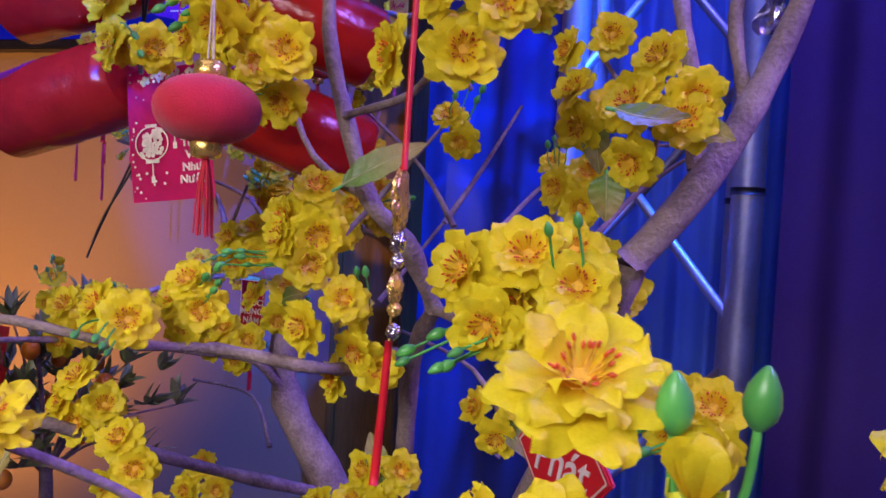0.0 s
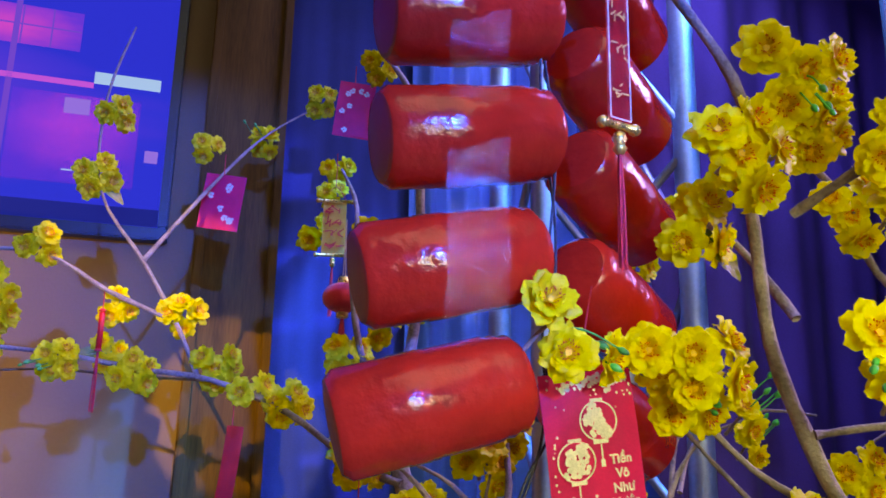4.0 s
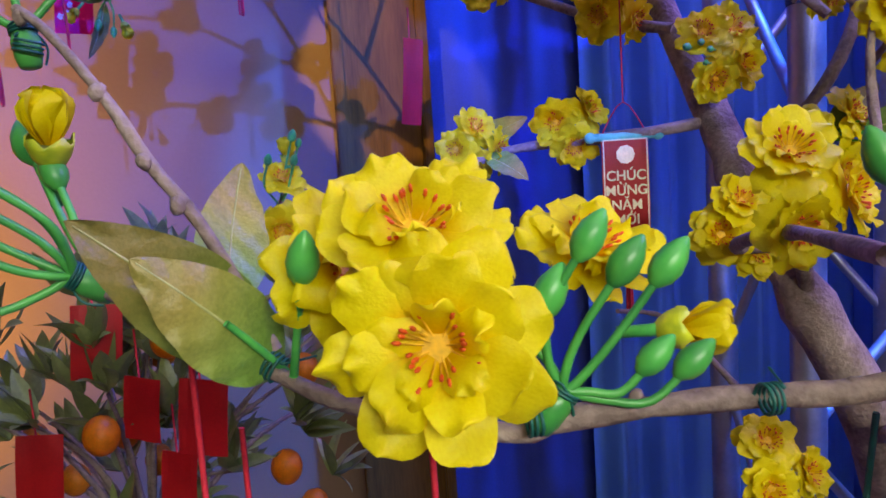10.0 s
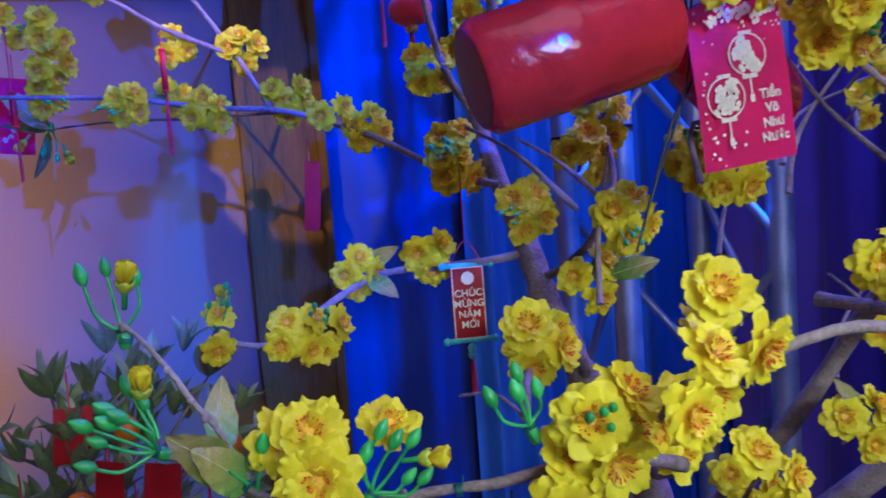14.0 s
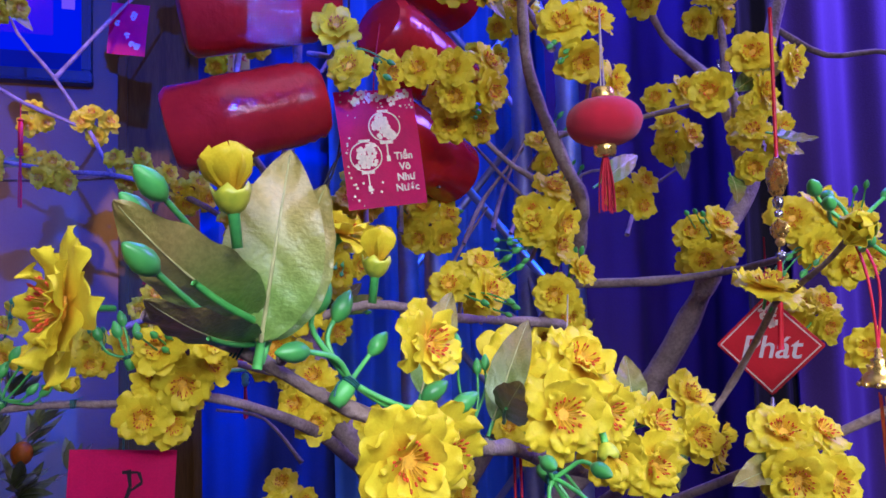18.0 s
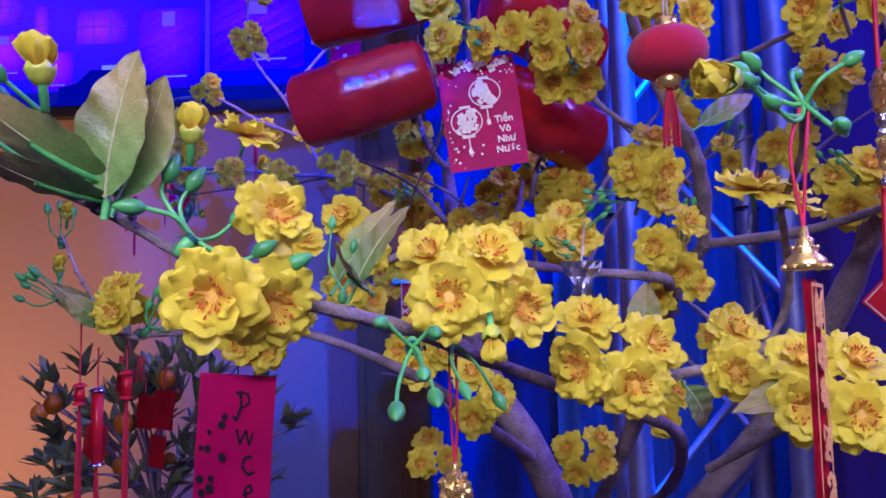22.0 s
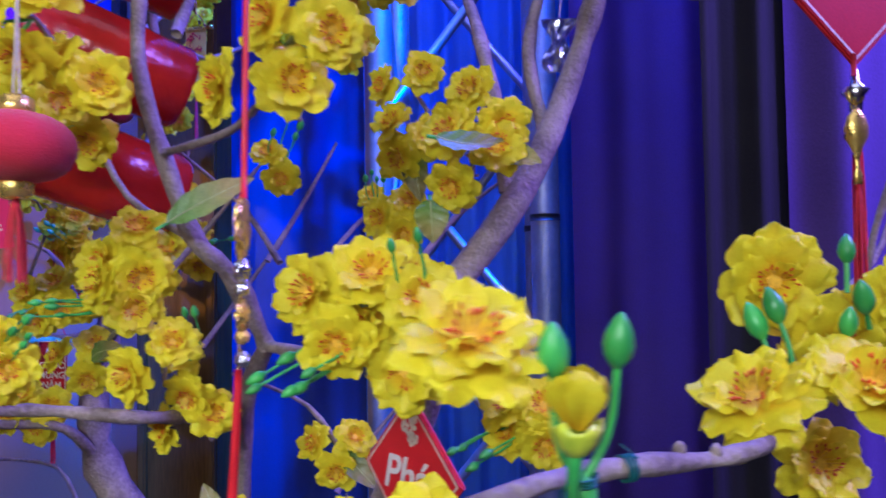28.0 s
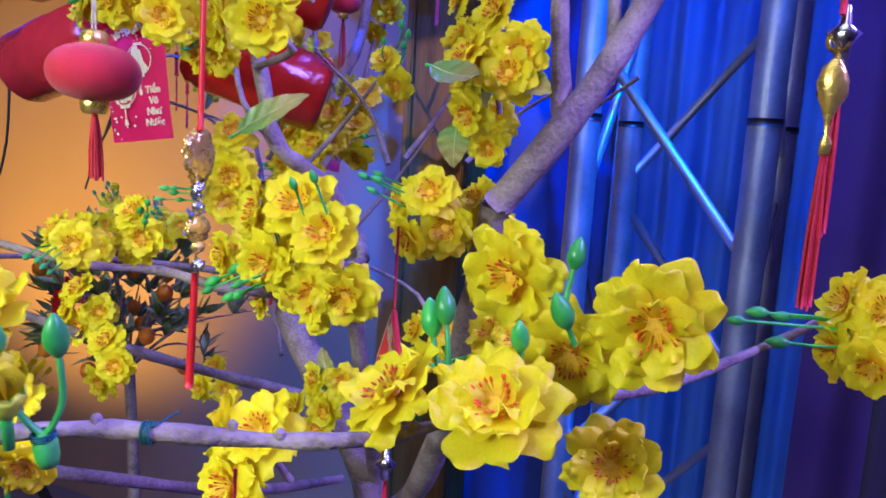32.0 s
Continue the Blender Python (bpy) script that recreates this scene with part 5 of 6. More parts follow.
def leaf(base, tip, width=0.024, facing=(0, -1, 0.2), shape=0):
    base, tip = Vector(base), Vector(tip)
    y = tip - base
    ln = y.length
    y.normalize()
    f = Vector(facing)
    z = (f - y * f.dot(y)).normalized()
    x = y.cross(z)
    m = Matrix.Translation(base) @ Matrix((x, y, z)).transposed().to_4x4() @ Matrix.Diagonal((width / 0.024, ln / 0.06, width / 0.024, 1))
    put("leaf", LEAVES[shape], TREE, m, "dull green cloth leaf")


def branch(pts, r0, r1, label=""):
    put("branch", tube("branch", pts, r0, r1, BARK, 9, 0.28), TREE, None, label)


CAMERA_SIDE = Vector((0.1, -0.95, 1.5))


def cluster(x, y, z, n=4, size=1.0, spread=1.0, buds=0, leaves=0, face=None):
    """A tight bunch of blossoms that face outwards from its middle."""
    c = Vector((x, y, z))
    f = Vector(face).normalized() if face else (CAMERA_SIDE - c).normalized()
    u = f.cross(Vector((0, 0, 1))).normalized()
    v = u.cross(f)
    a0 = RNG.random() * 6.28
    for k in range(n):
        a = a0 + k * 2 * math.pi / max(n, 1) + RNG.uniform(-0.3, 0.3)
        q = 0.0 if n == 1 else RNG.uniform(0.75, 1.1) if n < 5 or k else 0.1
        side = u * math.cos(a) + v * math.sin(a)
        at = c + side * 0.0215 * q * size * spread * (1 if n < 5 else 1.25) + f * RNG.uniform(-0.006, 0.008)
        nm = f + side * 0.62 * q + Vector((RNG.uniform(-0.25, 0.25), RNG.uniform(-0.2, 0.2), RNG.uniform(-0.15, 0.3)))
        blossom(at, nm, size * RNG.uniform(0.84, 1.0))
    # the short wired stem that holds the bunch
    back = c - f * 0.03 + Vector((RNG.uniform(-0.01, 0.01), 0, -0.02))
    put("twig", tube("twig", [back, c - f * 0.012, c], 0.0022, 0.0016, BARK, 6, 0.2), TREE)
    for k in range(buds):
        d = (u * RNG.uniform(-1, 1) + v * RNG.uniform(-0.8, 1) + f * 0.5).normalized()
        bud_spray(c - f * 0.008, c + d * 0.045, 4, 0.014, 0.8, RNG.randrange(999), False)
    for k in range(leaves):
        d = (u * RNG.uniform(-1, 1) + v * RNG.uniform(-1, 0.6)).normalized()
        leaf(c - f * 0.008, c + d * RNG.uniform(0.05, 0.065), 0.024, f + v * 0.5, k % 3)


def chrysanthemum(x, y, top):
    """A large yellow flower head with long strap petals, on a stem in a pot."""
    t = thing("potted_chrysanthemum", "large yellow strap-petalled flower head standing in a low pot", "plant", (x, y, 0))
    put("pot", lathe("pot", [(0, 0), (0.09, 0), (0.11, 0.04), (0.13, 0.2), (0.14, 0.21), (0.13, 0.22), (0.12, 0.2), (0, 0.19)], CLAY, 28), t, Matrix.Translation((x, y, 0)))
    put("stem", tube("stem", [(x, y, 0.18), (x + 0.01, y, 0.5), (x, y, top - 0.11)], 0.008, 0.006, BUD, 8), t)
    rng = random.Random(61)
    shapes = []
    for k in range(4):
        bm = bmesh.new()
        petal_into(bm, 0.105, 0.034, rng.uniform(0.1, 0.35), 0.003, rng, Matrix(), 0, 8, 6)
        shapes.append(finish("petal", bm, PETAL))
    c = Matrix.Translation((x, y, top - 0.11))
    for ring, (n, tilt) in enumerate(((12, 0.15), (12, 0.5), (9, 0.85), (6, 1.2))):
        for k in range(n):
            a = k * 2 * math.pi / n + ring * 0.4 + rng.uniform(-0.1, 0.1)
            put("petal", shapes[rng.randrange(4)], t, c @ Matrix.Rotation(a, 4, "Z") @ Matrix.Rotation(tilt + rng.uniform(-0.12, 0.12), 4, "X") @ Matrix.Scale(rng.uniform(0.85, 1.1), 4))


chrysanthemum(-0.70, 0.42, 0.985)


# trunk and limbs
put("trunk", tube("trunk", [(0.22, 0.42, 0.0), (0.21, 0.41, 0.5), (0.18, 0.40, 0.9), (0.12, 0.36, 1.08), (0.05, 0.35, 1.20), (0.022, 0.39, 1.29), (0.02, 0.433, 1.354), (0.005, 0.485, 1.446), (-0.006, 0.534, 1.541)], 0.030, 0.010, BARK, 14, 0.18), TREE, None, "rough brown trunk")
branch([(-0.006, 0.534, 1.541), (0.028, 0.545, 1.619), (0.039, 0.55, 1.745), (0.034, 0.54, 1.859), (0.05, 0.6, 2.0), (0.03, 0.8, 2.2)], 0.010, 0.005)
branch([(-0.006, 0.534, 1.541), (-0.045, 0.53, 1.60), (-0.06, 0.56, 1.72), (-0.03, 0.70, 1.86), (-0.02, 0.93, 2.0)], 0.006, 0.003)
branch([(0.054, 0.542, 1.76), (0.10, 0.52, 1.75), (0.14, 0.509, 1.744), (0.24, 0.6, 1.82)], 0.005, 0.003)
branch([(0.0, 0.47, 1.44), (-0.05, 0.52, 1.46), (-0.13, 0.645, 1.525), (-0.24, 0.70, 1.57), (-0.35, 0.745, 1.585), (-0.47, 0.76, 1.605), (-0.66, 0.80, 1.62)], 0.006, 0.003)
branch([(-0.26, 0.71, 1.575), (-0.30, 0.75, 1.66), (-0.36, 0.79, 1.76), (-0.44, 0.82, 1.88), (-0.45, 0.84, 2.05), (-0.42, 0.86, 2.2)], 0.004, 0.002)
branch([(-0.30, 0.75, 1.66), (-0.40, 0.74, 1.70), (-0.50, 0.73, 1.75), (-0.67, 0.82, 1.755), (-0.92, 1.16, 1.75)], 0.004, 0.002)
branch([(-0.36, 0.79, 1.76), (-0.25, 0.9, 1.95), (-0.16, 1.05, 2.1), (-0.05, 1.1, 2.2)], 0.004, 0.002)
branch([(0.02, 0.433, 1.354), (-0.06, 0.45, 1.345), (-0.15, 0.50, 1.34), (-0.22, 0.46, 1.32), (-0.30, 0.41, 1.285), (-0.36, 0.40, 1.30)], 0.006, 0.003)
branch([(0.02, 0.41, 1.32), (0.06, 0.36, 1.36), (0.10, 0.36, 1.43), (0.115, 0.40, 1.50), (0.13, 0.42, 1.6)], 0.006, 0.003)
branch([(0.05, 0.35, 1.20), (0.02, 0.32, 1.25), (-0.04, 0.30, 1.26), (-0.11, 0.14, 1.29), (-0.17, 0.0, 1.30)], 0.007, 0.003)
branch([(0.18, 0.40, 0.90), (0.30, 0.28, 1.02), (0.40, 0.15, 1.20), (0.45, 0.075, 1.34), (0.47, 0.055, 1.415)], 0.015, 0.014)
branch([(0.18, 0.40, 0.95), (0.24, 0.25, 1.15), (0.27, 0.16, 1.30), (0.30, 0.12, 1.36)], 0.010, 0.008)
branch([(0.47, 0.055, 1.415), (0.509, 0.055, 1.465), (0.544, 0.07, 1.523), (0.58, 0.095, 1.607), (0.61, 0.10, 1.70), (0.66, 0.10, 1.85)], 0.014, 0.009, "thick grey-brown limb")
branch([(0.516, 0.065, 1.49), (0.50, 0.085, 1.603), (0.485, 0.17, 1.701), (0.44, 0.16, 1.78)], 0.008, 0.004)
branch([(0.55, 0.08, 1.54), (0.54, 0.11, 1.62), (0.56, 0.14, 1.70), (0.60, 0.2, 1.8)], 0.007, 0.004)
branch([(0.30, 0.12, 1.36), (0.285, 0.07, 1.42), (0.266, 0.03, 1.451), (0.245, 0.035, 1.50), (0.215, 0.045, 1.594), (0.21, 0.05, 1.70), (0.17, 0.02, 1.80)], 0.009, 0.005)
branch([(0.266, 0.03, 1.451), (0.20, 0.06, 1.49), (0.15, 0.09, 1.56), (0.14, 0.03, 1.57)], 0.004, 0.002)
branch([(0.24, 0.03, 1.52), (0.30, 0.0, 1.53), (0.35, -0.09, 1.535)], 0.004, 0.002)
branch([(0.24, 0.20, 1.30), (0.25, 0.12, 1.30), (0.24, 0.05, 1.31), (0.22, 0.01, 1.318), (0.15, 0.005, 1.325), (0.09, -0.04, 1.33), (0.0, -0.07, 1.345), (-0.08, -0.05, 1.32)], 0.007, 0.003)
branch([(0.30, 0.12, 1.36), (0.36, 0.03, 1.36), (0.40, -0.06, 1.37), (0.42, -0.13, 1.385)], 0.006, 0.003)
branch([(0.12, 0.36, 1.08), (0.05, 0.2, 1.15), (-0.02, 0.06, 1.22), (-0.10, -0.01, 1.264), (-0.150, -0.022, 1.276)], 0.008, 0.0034)
branch([(-0.150, -0.022, 1.276), (-0.196, -0.024, 1.272), (-0.229, -0.024, 1.274), (-0.272, -0.024, 1.274), (-0.284, -0.022, 1.271), (-0.318, -0.010, 1.277), (-0.338, 0.003, 1.284), (-0.360, 0.010, 1.298), (-0.384, 0.014, 1.309)], 0.0034, 0.0017, "bare wired branch bound with green wire")
branch([(-0.338, 0.004, 1.290), (-0.353, 0.006, 1.322), (-0.364, 0.008, 1.338), (-0.374, 0.013, 1.355), (-0.390, 0.027, 1.374), (-0.400, 0.036, 1.382)], 0.0019, 0.0013)
branch([(0.18, 0.30, 1.00), (0.22, 0.05, 1.10), (0.20, -0.12, 1.18), (0.151, -0.20, 1.215), (0.091, -0.245, 1.238), (0.046, -0.290, 1.258), (0.007, -0.338, 1.276), (-0.016, -0.371, 1.284), (-0.036, -0.388, 1.290)], 0.006, 0.0030)
branch([(-0.030, -0.384, 1.290), (-0.058, -0.380, 1.298), (-0.091, -0.393, 1.313), (-0.125, -0.405, 1.335), (-0.155, -0.418, 1.348)], 0.0032, 0.0022)
branch([(0.12, -0.22, 1.225), (0.18, -0.20, 1.24), (0.23, -0.20, 1.25), (0.25, -0.22, 1.29), (0.22, -0.29, 1.34)], 0.004, 0.002)
branch([(0.22, -0.12, 1.16), (0.28, -0.26, 1.24), (0.36, -0.37, 1.32), (0.42, -0.395, 1.352), (0.472, -0.368, 1.365), (0.490, -0.352, 1.365), (0.508, -0.343, 1.365), (0.537, -0.321, 1.361), (0.558, -0.310, 1.362), (0.574, -0.290, 1.362), (0.600, -0.255, 1.368)], 0.0038, 0.0026, "grey-brown near branch with side buds")
branch([(0.600, -0.255, 1.368), (0.64, -0.18, 1.36), (0.68, -0.10, 1.366), (0.71, -0.06, 1.379), (0.743, -0.025, 1.402), (0.80, 0.02, 1.44), (0.83, 0.03, 1.52)], 0.0030, 0.0022)
branch([(0.226, 0.02, 1.708), (0.24, -0.03, 1.73), (0.251, -0.065, 1.745), (0.30, -0.1, 1.8)], 0.005, 0.003)
branch([(0.09, -0.01, 1.88), (0.155, 0.0, 1.815), (0.21, 0.03, 1.74)], 0.004, 0.006)
branch([(0.197, 0.129, 1.735), (0.24, 0.11, 1.70), (0.245, 0.045, 1.62)], 0.003, 0.005)
branch([(0.61, 0.10, 1.70), (0.68, 0.08, 1.66), (0.76, 0.05, 1.66), (0.80, 0.02, 1.60)], 0.005, 0.003)
branch([(0.44, 0.16, 1.78), (0.40, 0.22, 1.85), (0.38, 0.40, 1.80)], 0.005, 0.003)
for k in range(14):
    a = RNG.uniform(0, 6.28)
    p = Vector((RNG.uniform(-0.05, 0.45), RNG.uniform(0.15, 0.40), RNG.uniform(1.1, 1.5)))
    branch([p, p + Vector((0.05 * math.cos(a), 0.03, 0.06)), p + Vector((0.12 * math.cos(a), 0.05 * math.sin(a), 0.10 + 0.05 * math.sin(a)))], 0.0035, 0.0015)

# near bunch on the bare branch
near_blossom((-0.302, -0.036, 1.297), (-0.18, -0.95, 0.12), 1.0, 0.2, 1)
near_blossom((-0.304, -0.022, 1.319), (-0.12, -0.72, 0.68), 0.95, 0.9, 2)
near_blossom((-0.320, 0.000, 1.310), (0.50, -0.80, 0.30), 0.84, 0.4, 3)
near_blossom((-0.256, 0.002, 1.309), (0.25, -0.60, 0.75), 0.86, 1.2, 4)
near_blossom((-0.300, 0.010, 1.300), (0.1, 0.6, 0.6), 0.85, 0.6, 5)
half_open((-0.236, -0.008, 1.288), (0.8, -0.3, 0.05), 0.66)
half_open((-0.391, 0.022, 1.345), (0.1, -0.25, 1), 0.68)
half_open((-0.396, 0.042, 1.404), (0.15, -0.2, 1), 0.66)
spray((-0.273, -0.026, 1.281), (-0.266, -0.026, 1.315), (-0.259, -0.029, 1.309), (-0.249, -0.029, 1.308), (-0.275, -0.023, 1.302), (-0.244, -0.030, 1.286), (-0.253, -0.030, 1.288))
spray((-0.400, 0.039, 1.377), (-0.419, 0.044, 1.410), (-0.406, 0.045, 1.414), (-0.390, 0.044, 1.407))
spray((-0.386, 0.012, 1.312), (-0.419, 0.003, 1.334), (-0.407, 0.004, 1.341), (-0.406, 0.001, 1.334), (-0.412, -0.002, 1.326), (-0.419, -0.000, 1.313), (-0.400, -0.004, 1.338))
spray((-0.384, 0.014, 1.318), (-0.391, 0.022, 1.338), (-0.399, 0.030, 1.345), bulb=False)
spray((-0.334, 0.000, 1.284), (-0.329, -0.012, 1.313), bulb=False)
spray((-0.185, -0.044, 1.310), (-0.206, -0.042, 1.328), (-0.189, -0.040, 1.339), (-0.192, -0.046, 1.330), (-0.178, -0.041, 1.329))
leaf((-0.343, 0.014, 1.288), (-0.3757, -0.016, 1.3264), 0.025, (0.35, -0.9, 0.15), 0)
leaf((-0.3365, 0.006, 1.2835), (-0.3616, -0.0185, 1.3172), 0.0235, (-0.1, 0.9, -0.45), 1)
leaf((-0.352, 0.028, 1.298), (-0.351, 0.066, 1.334), 0.022, (0.4, -0.8, 0.3), 1)
cluster(-0.144, -0.062, 1.306, 4, 0.98, 1.0, 1)
cluster(-0.158, -0.050, 1.274, 4, 0.95, 1.0, 0)

# near bunches along the left-hand branch
near_blossom((-0.1737, -0.447, 1.351), (-0.88, -0.42, 0.05), 0.92, 0.1, 6)
near_blossom((-0.068, -0.416, 1.293), (0.12, -0.97, -0.08), 1.0, 0.5, 7)
near_blossom((-0.048, -0.396, 1.289), (0.55, -0.80, -0.22), 0.92, 0.9, 8)
near_blossom((-0.050, -0.386, 1.332), (0.62, -0.74, 0.15), 0.85, 0.3, 9)
near_blossom((-0.077, -0.346, 1.380), (0.30, -0.15, 0.93), 0.80, 0.3, 10)
half_open((-0.129, -0.444, 1.384), (-0.1, -0.1, 1), 0.70, True)
half_open((-0.0778, -0.4165, 1.364), (0.1, -0.1, 1), 0.62)
near_blossom((0.029, -0.350, 1.292), (-0.05, -0.97, 0.10), 1.0, 0.7, 11)
near_blossom((0.050, -0.332, 1.315), (0.2, -0.78, 0.58), 0.95, 0.2, 12)
near_blossom((0.019, -0.322, 1.316), (-0.25, -0.72, 0.62), 0.92, 1.0, 13)
near_blossom((0.066, -0.330, 1.287), (0.5, -0.82, -0.10), 0.92, 0.4, 14)
half_open((0.050, -0.357, 1.272), (0.1, -0.3, -1), 0.66)
near_blossom((0.136, -0.268, 1.240), (0.1, -0.97, -0.05), 0.98, 0.8, 16)
near_blossom((0.151, -0.250, 1.263), (0.45, -0.8, 0.35), 0.95, 0.2, 17)
near_blossom((0.112, -0.254, 1.279), (-0.1, -0.7, 0.7), 0.92, 0.5, 18)
near_blossom((0.103, -0.276, 1.251), (-0.5, -0.82, 0.0), 0.95, 0.9, 19)
near_blossom((0.214, -0.212, 1.243), (0.0, -0.98, 0.0), 0.95, 0.1, 20)
near_blossom((0.222, -0.194, 1.268), (0.2, -0.75, 0.6), 0.92, 0.6, 21)
near_blossom((0.240, -0.200, 1.232), (0.6, -0.75, -0.2), 0.92, 0.3, 22)
near_blossom((0.200, -0.305, 1.350), (0.0, -0.30, 0.95), 0.95, 0.3, 23)
near_blossom((0.224, -0.290, 1.345), (0.4, -0.35, 0.85), 0.9, 0.8, 24)
half_open((0.149, -0.420, 1.377), (-0.75, -0.45, -0.1), 0.8)
cluster(0.245, -0.285, 1.238, 4, 1.0, 1.0, 0, 1)
spray((-0.084, -0.398, 1.320), (-0.095, -0.398, 1.351), (-0.106, -0.411, 1.333), (-0.069, -0.380, 1.332), (-0.052, -0.399, 1.314), (-0.038, -0.394, 1.308), (-0.086, -0.392, 1.347))
spray((-0.123, -0.412, 1.345), (-0.153, -0.454, 1.363), (-0.151, -0.440, 1.386), (-0.156, -0.430, 1.380), bulb=False)
spray((0.012, -0.372, 1.268), (0.000, -0.392, 1.280), (0.024, -0.393, 1.275), (0.020, -0.410, 1.258), (0.008, -0.408, 1.243), (0.023, -0.384, 1.246), size=0.95)
spray((0.030, -0.330, 1.268), (0.036, -0.350, 1.245), (0.053, -0.338, 1.239), size=0.9, bulb=False)
spray((0.203, -0.368, 1.380), (0.182, -0.363, 1.403), (0.210, -0.345, 1.402), (0.199, -0.410, 1.358), (0.168, -0.385, 1.392), (0.175, -0.400, 1.372), (0.225, -0.372, 1.400), (0.160, -0.412, 1.379), size=1.05)
branch([(0.22, -0.29, 1.34), (0.214, -0.335, 1.362), (0.203, -0.366, 1.378)], 0.002, 0.0016)
bud_spray((-0.022, -0.366, 1.296), (-0.02, -0.36, 1.325), 3, 0.008, 0.6, 16)
leaf((-0.118, -0.412, 1.337), (-0.107, -0.414, 1.405), 0.034, (-0.1, -1, 0.2), 0)
leaf((-0.115, -0.408, 1.337), (-0.0945, -0.400, 1.392), 0.028, (0.1, -0.95, 0.1), 1)
leaf((-0.119, -0.410, 1.345), (-0.161, -0.454, 1.374), 0.030, (-0.1, 0.50, 0.85), 1)
leaf((-0.120, -0.408, 1.337), (-0.152, -0.460, 1.347), 0.022, (-0.1, 0.35, 0.92), 1)
leaf((-0.033, -0.322, 1.303), (-0.005, -0.292, 1.355), 0.022, (-0.5, -0.8, 0.1), 0)
leaf((-0.016, -0.372, 1.296), (0.008, -0.361, 1.341), 0.017, (-0.5, -0.8, 0.1), 2)
leaf((-0.0086, -0.369, 1.296), (-0.022, -0.407, 1.313), 0.019, (0.15, -0.75, 0.65), 1)
leaf((0.152, -0.225, 1.262), (0.158, -0.21, 1.305), 0.022, (-0.3, -0.9, 0.1), 0)
leaf((0.175, -0.235, 1.235), (0.195, -0.22, 1.205), 0.022, (0.1, -0.9, 0.4), 2)

# near bunch on the right-hand branch
near_blossom((0.648, -0.250, 1.405), (0.12, -0.98, -0.05), 1.05, 0.3, 25)
near_blossom((0.593, -0.247, 1.415), (-0.32, -0.90, -0.18), 1.0, 0.8, 26)
near_blossom((0.618, -0.246, 1.388), (0.0, -0.98, -0.22), 0.95, 0.1, 27)
near_blossom((0.606, -0.291, 1.378), (-0.05, -0.62, 0.78), 1.02, 0.5, 28)
near_blossom((0.566, -0.290, 1.374), (-0.55, -0.42, 0.72), 0.98, 0.9, 29)
near_blossom((0.630, -0.205, 1.330), (0.1, -0.8, 0.3), 0.95, 0.4, 30)
near_blossom((0.462, -0.374, 1.402), (0.1, -0.55, 0.82), 0.86, 0.2, 32)
half_open((0.486, -0.380, 1.383), (0.05, -0.1, 0.95), 0.68)
spray((0.489, -0.370, 1.369), (0.481, -0.380, 1.400), (0.498, -0.372, 1.401))
spray((0.582, -0.282, 1.380), (0.579, -0.278, 1.405), (0.573, -0.276, 1.399), bulb=False)
spray((0.617, -0.258, 1.410), (0.619, -0.255, 1.427), bulb=False)
spray((0.623, -0.262, 1.396), (0.619, -0.266, 1.407), bulb=False)
spray((0.607, -0.272, 1.386), (0.607, -0.276, 1.399), bulb=False)
bud_spray((0.715, -0.06, 1.380), (0.735, -0.075, 1.385), 4, 0.016, 0.7, 24)
cluster(0.726, -0.096, 1.383, 4, 0.80, 1.0, 1)
cluster(0.745, -0.060, 1.375, 3, 0.85, 1.0, 0)
cluster(0.431, -0.207, 1.292, 3, 1.0, 1.1, 0)

branch([(0.743, -0.025, 1.402), (0.750, -0.040, 1.414), (0.759, -0.041, 1.449), (0.776, -0.039, 1.490), (0.789, -0.038, 1.518), (0.80, -0.03, 1.56)], 0.0032, 0.0022)
branch([(0.750, -0.040, 1.412), (0.775, -0.04, 1.424), (0.80, -0.039, 1.436), (0.84, -0.03, 1.45)], 0.0026, 0.0018)
branch([(0.776, -0.039, 1.490), (0.80, -0.04, 1.51), (0.83, -0.04, 1.515)], 0.0020, 0.0014)

# right middle
cluster(0.485, -0.008, 1.540, 3, 1.0, 1.0)
cluster(0.478, -0.012, 1.508, 3, 1.0, 1.1)
leaf((0.506, 0.0, 1.510), (0.530, -0.02, 1.503), 0.020, (-0.3, -0.8, 0.5), 0)
leaf((0.450, 0.01, 1.478), (0.452, 0.0, 1.446), 0.026, (0.1, -1, 0), 0)
cluster(0.403, -0.143, 1.408, 3, 1.0, 1.1, 0, 1)
cluster(0.440, -0.150, 1.388, 4, 1.0, 1.1, 0)
bud_spray((0.405, -0.140, 1.385), (0.368, -0.155, 1.365), 6, 0.016, 0.8, 31)
bud_spray((0.445, -0.15, 1.40), (0.44, -0.165, 1.432), 2, 0.008, 0.8, 32)
cluster(0.423, 0.020, 1.406, 4, 1.0, 1.1, 1)
cluster(0.450, 0.075, 1.398, 3, 0.95, 1.0)
cluster(0.416, 0.150, 1.475, 3, 0.95, 1.0)
cluster(0.514, -0.030, 1.317, 4, 0.95, 1.0, 1)
cluster(0.352, -0.118, 1.537, 2, 1.05, 1.1, 0, 1)
cluster(0.381, -0.130, 1.566, 2, 1.0, 1.0)
cluster(0.432, 0.080, 1.537, 3, 0.95, 1.0, 0, 1)
cluster(0.430, 0.087, 1.588, 2, 0.9, 1.0)
cluster(0.295, 0.178, 1.533, 2, 0.8, 0.8, 1)
cluster(0.385, 0.28, 1.50, 2, 0.8, 0.9, 1)
cluster(0.218, 0.017, 1.438, 3, 1.0, 1.1)
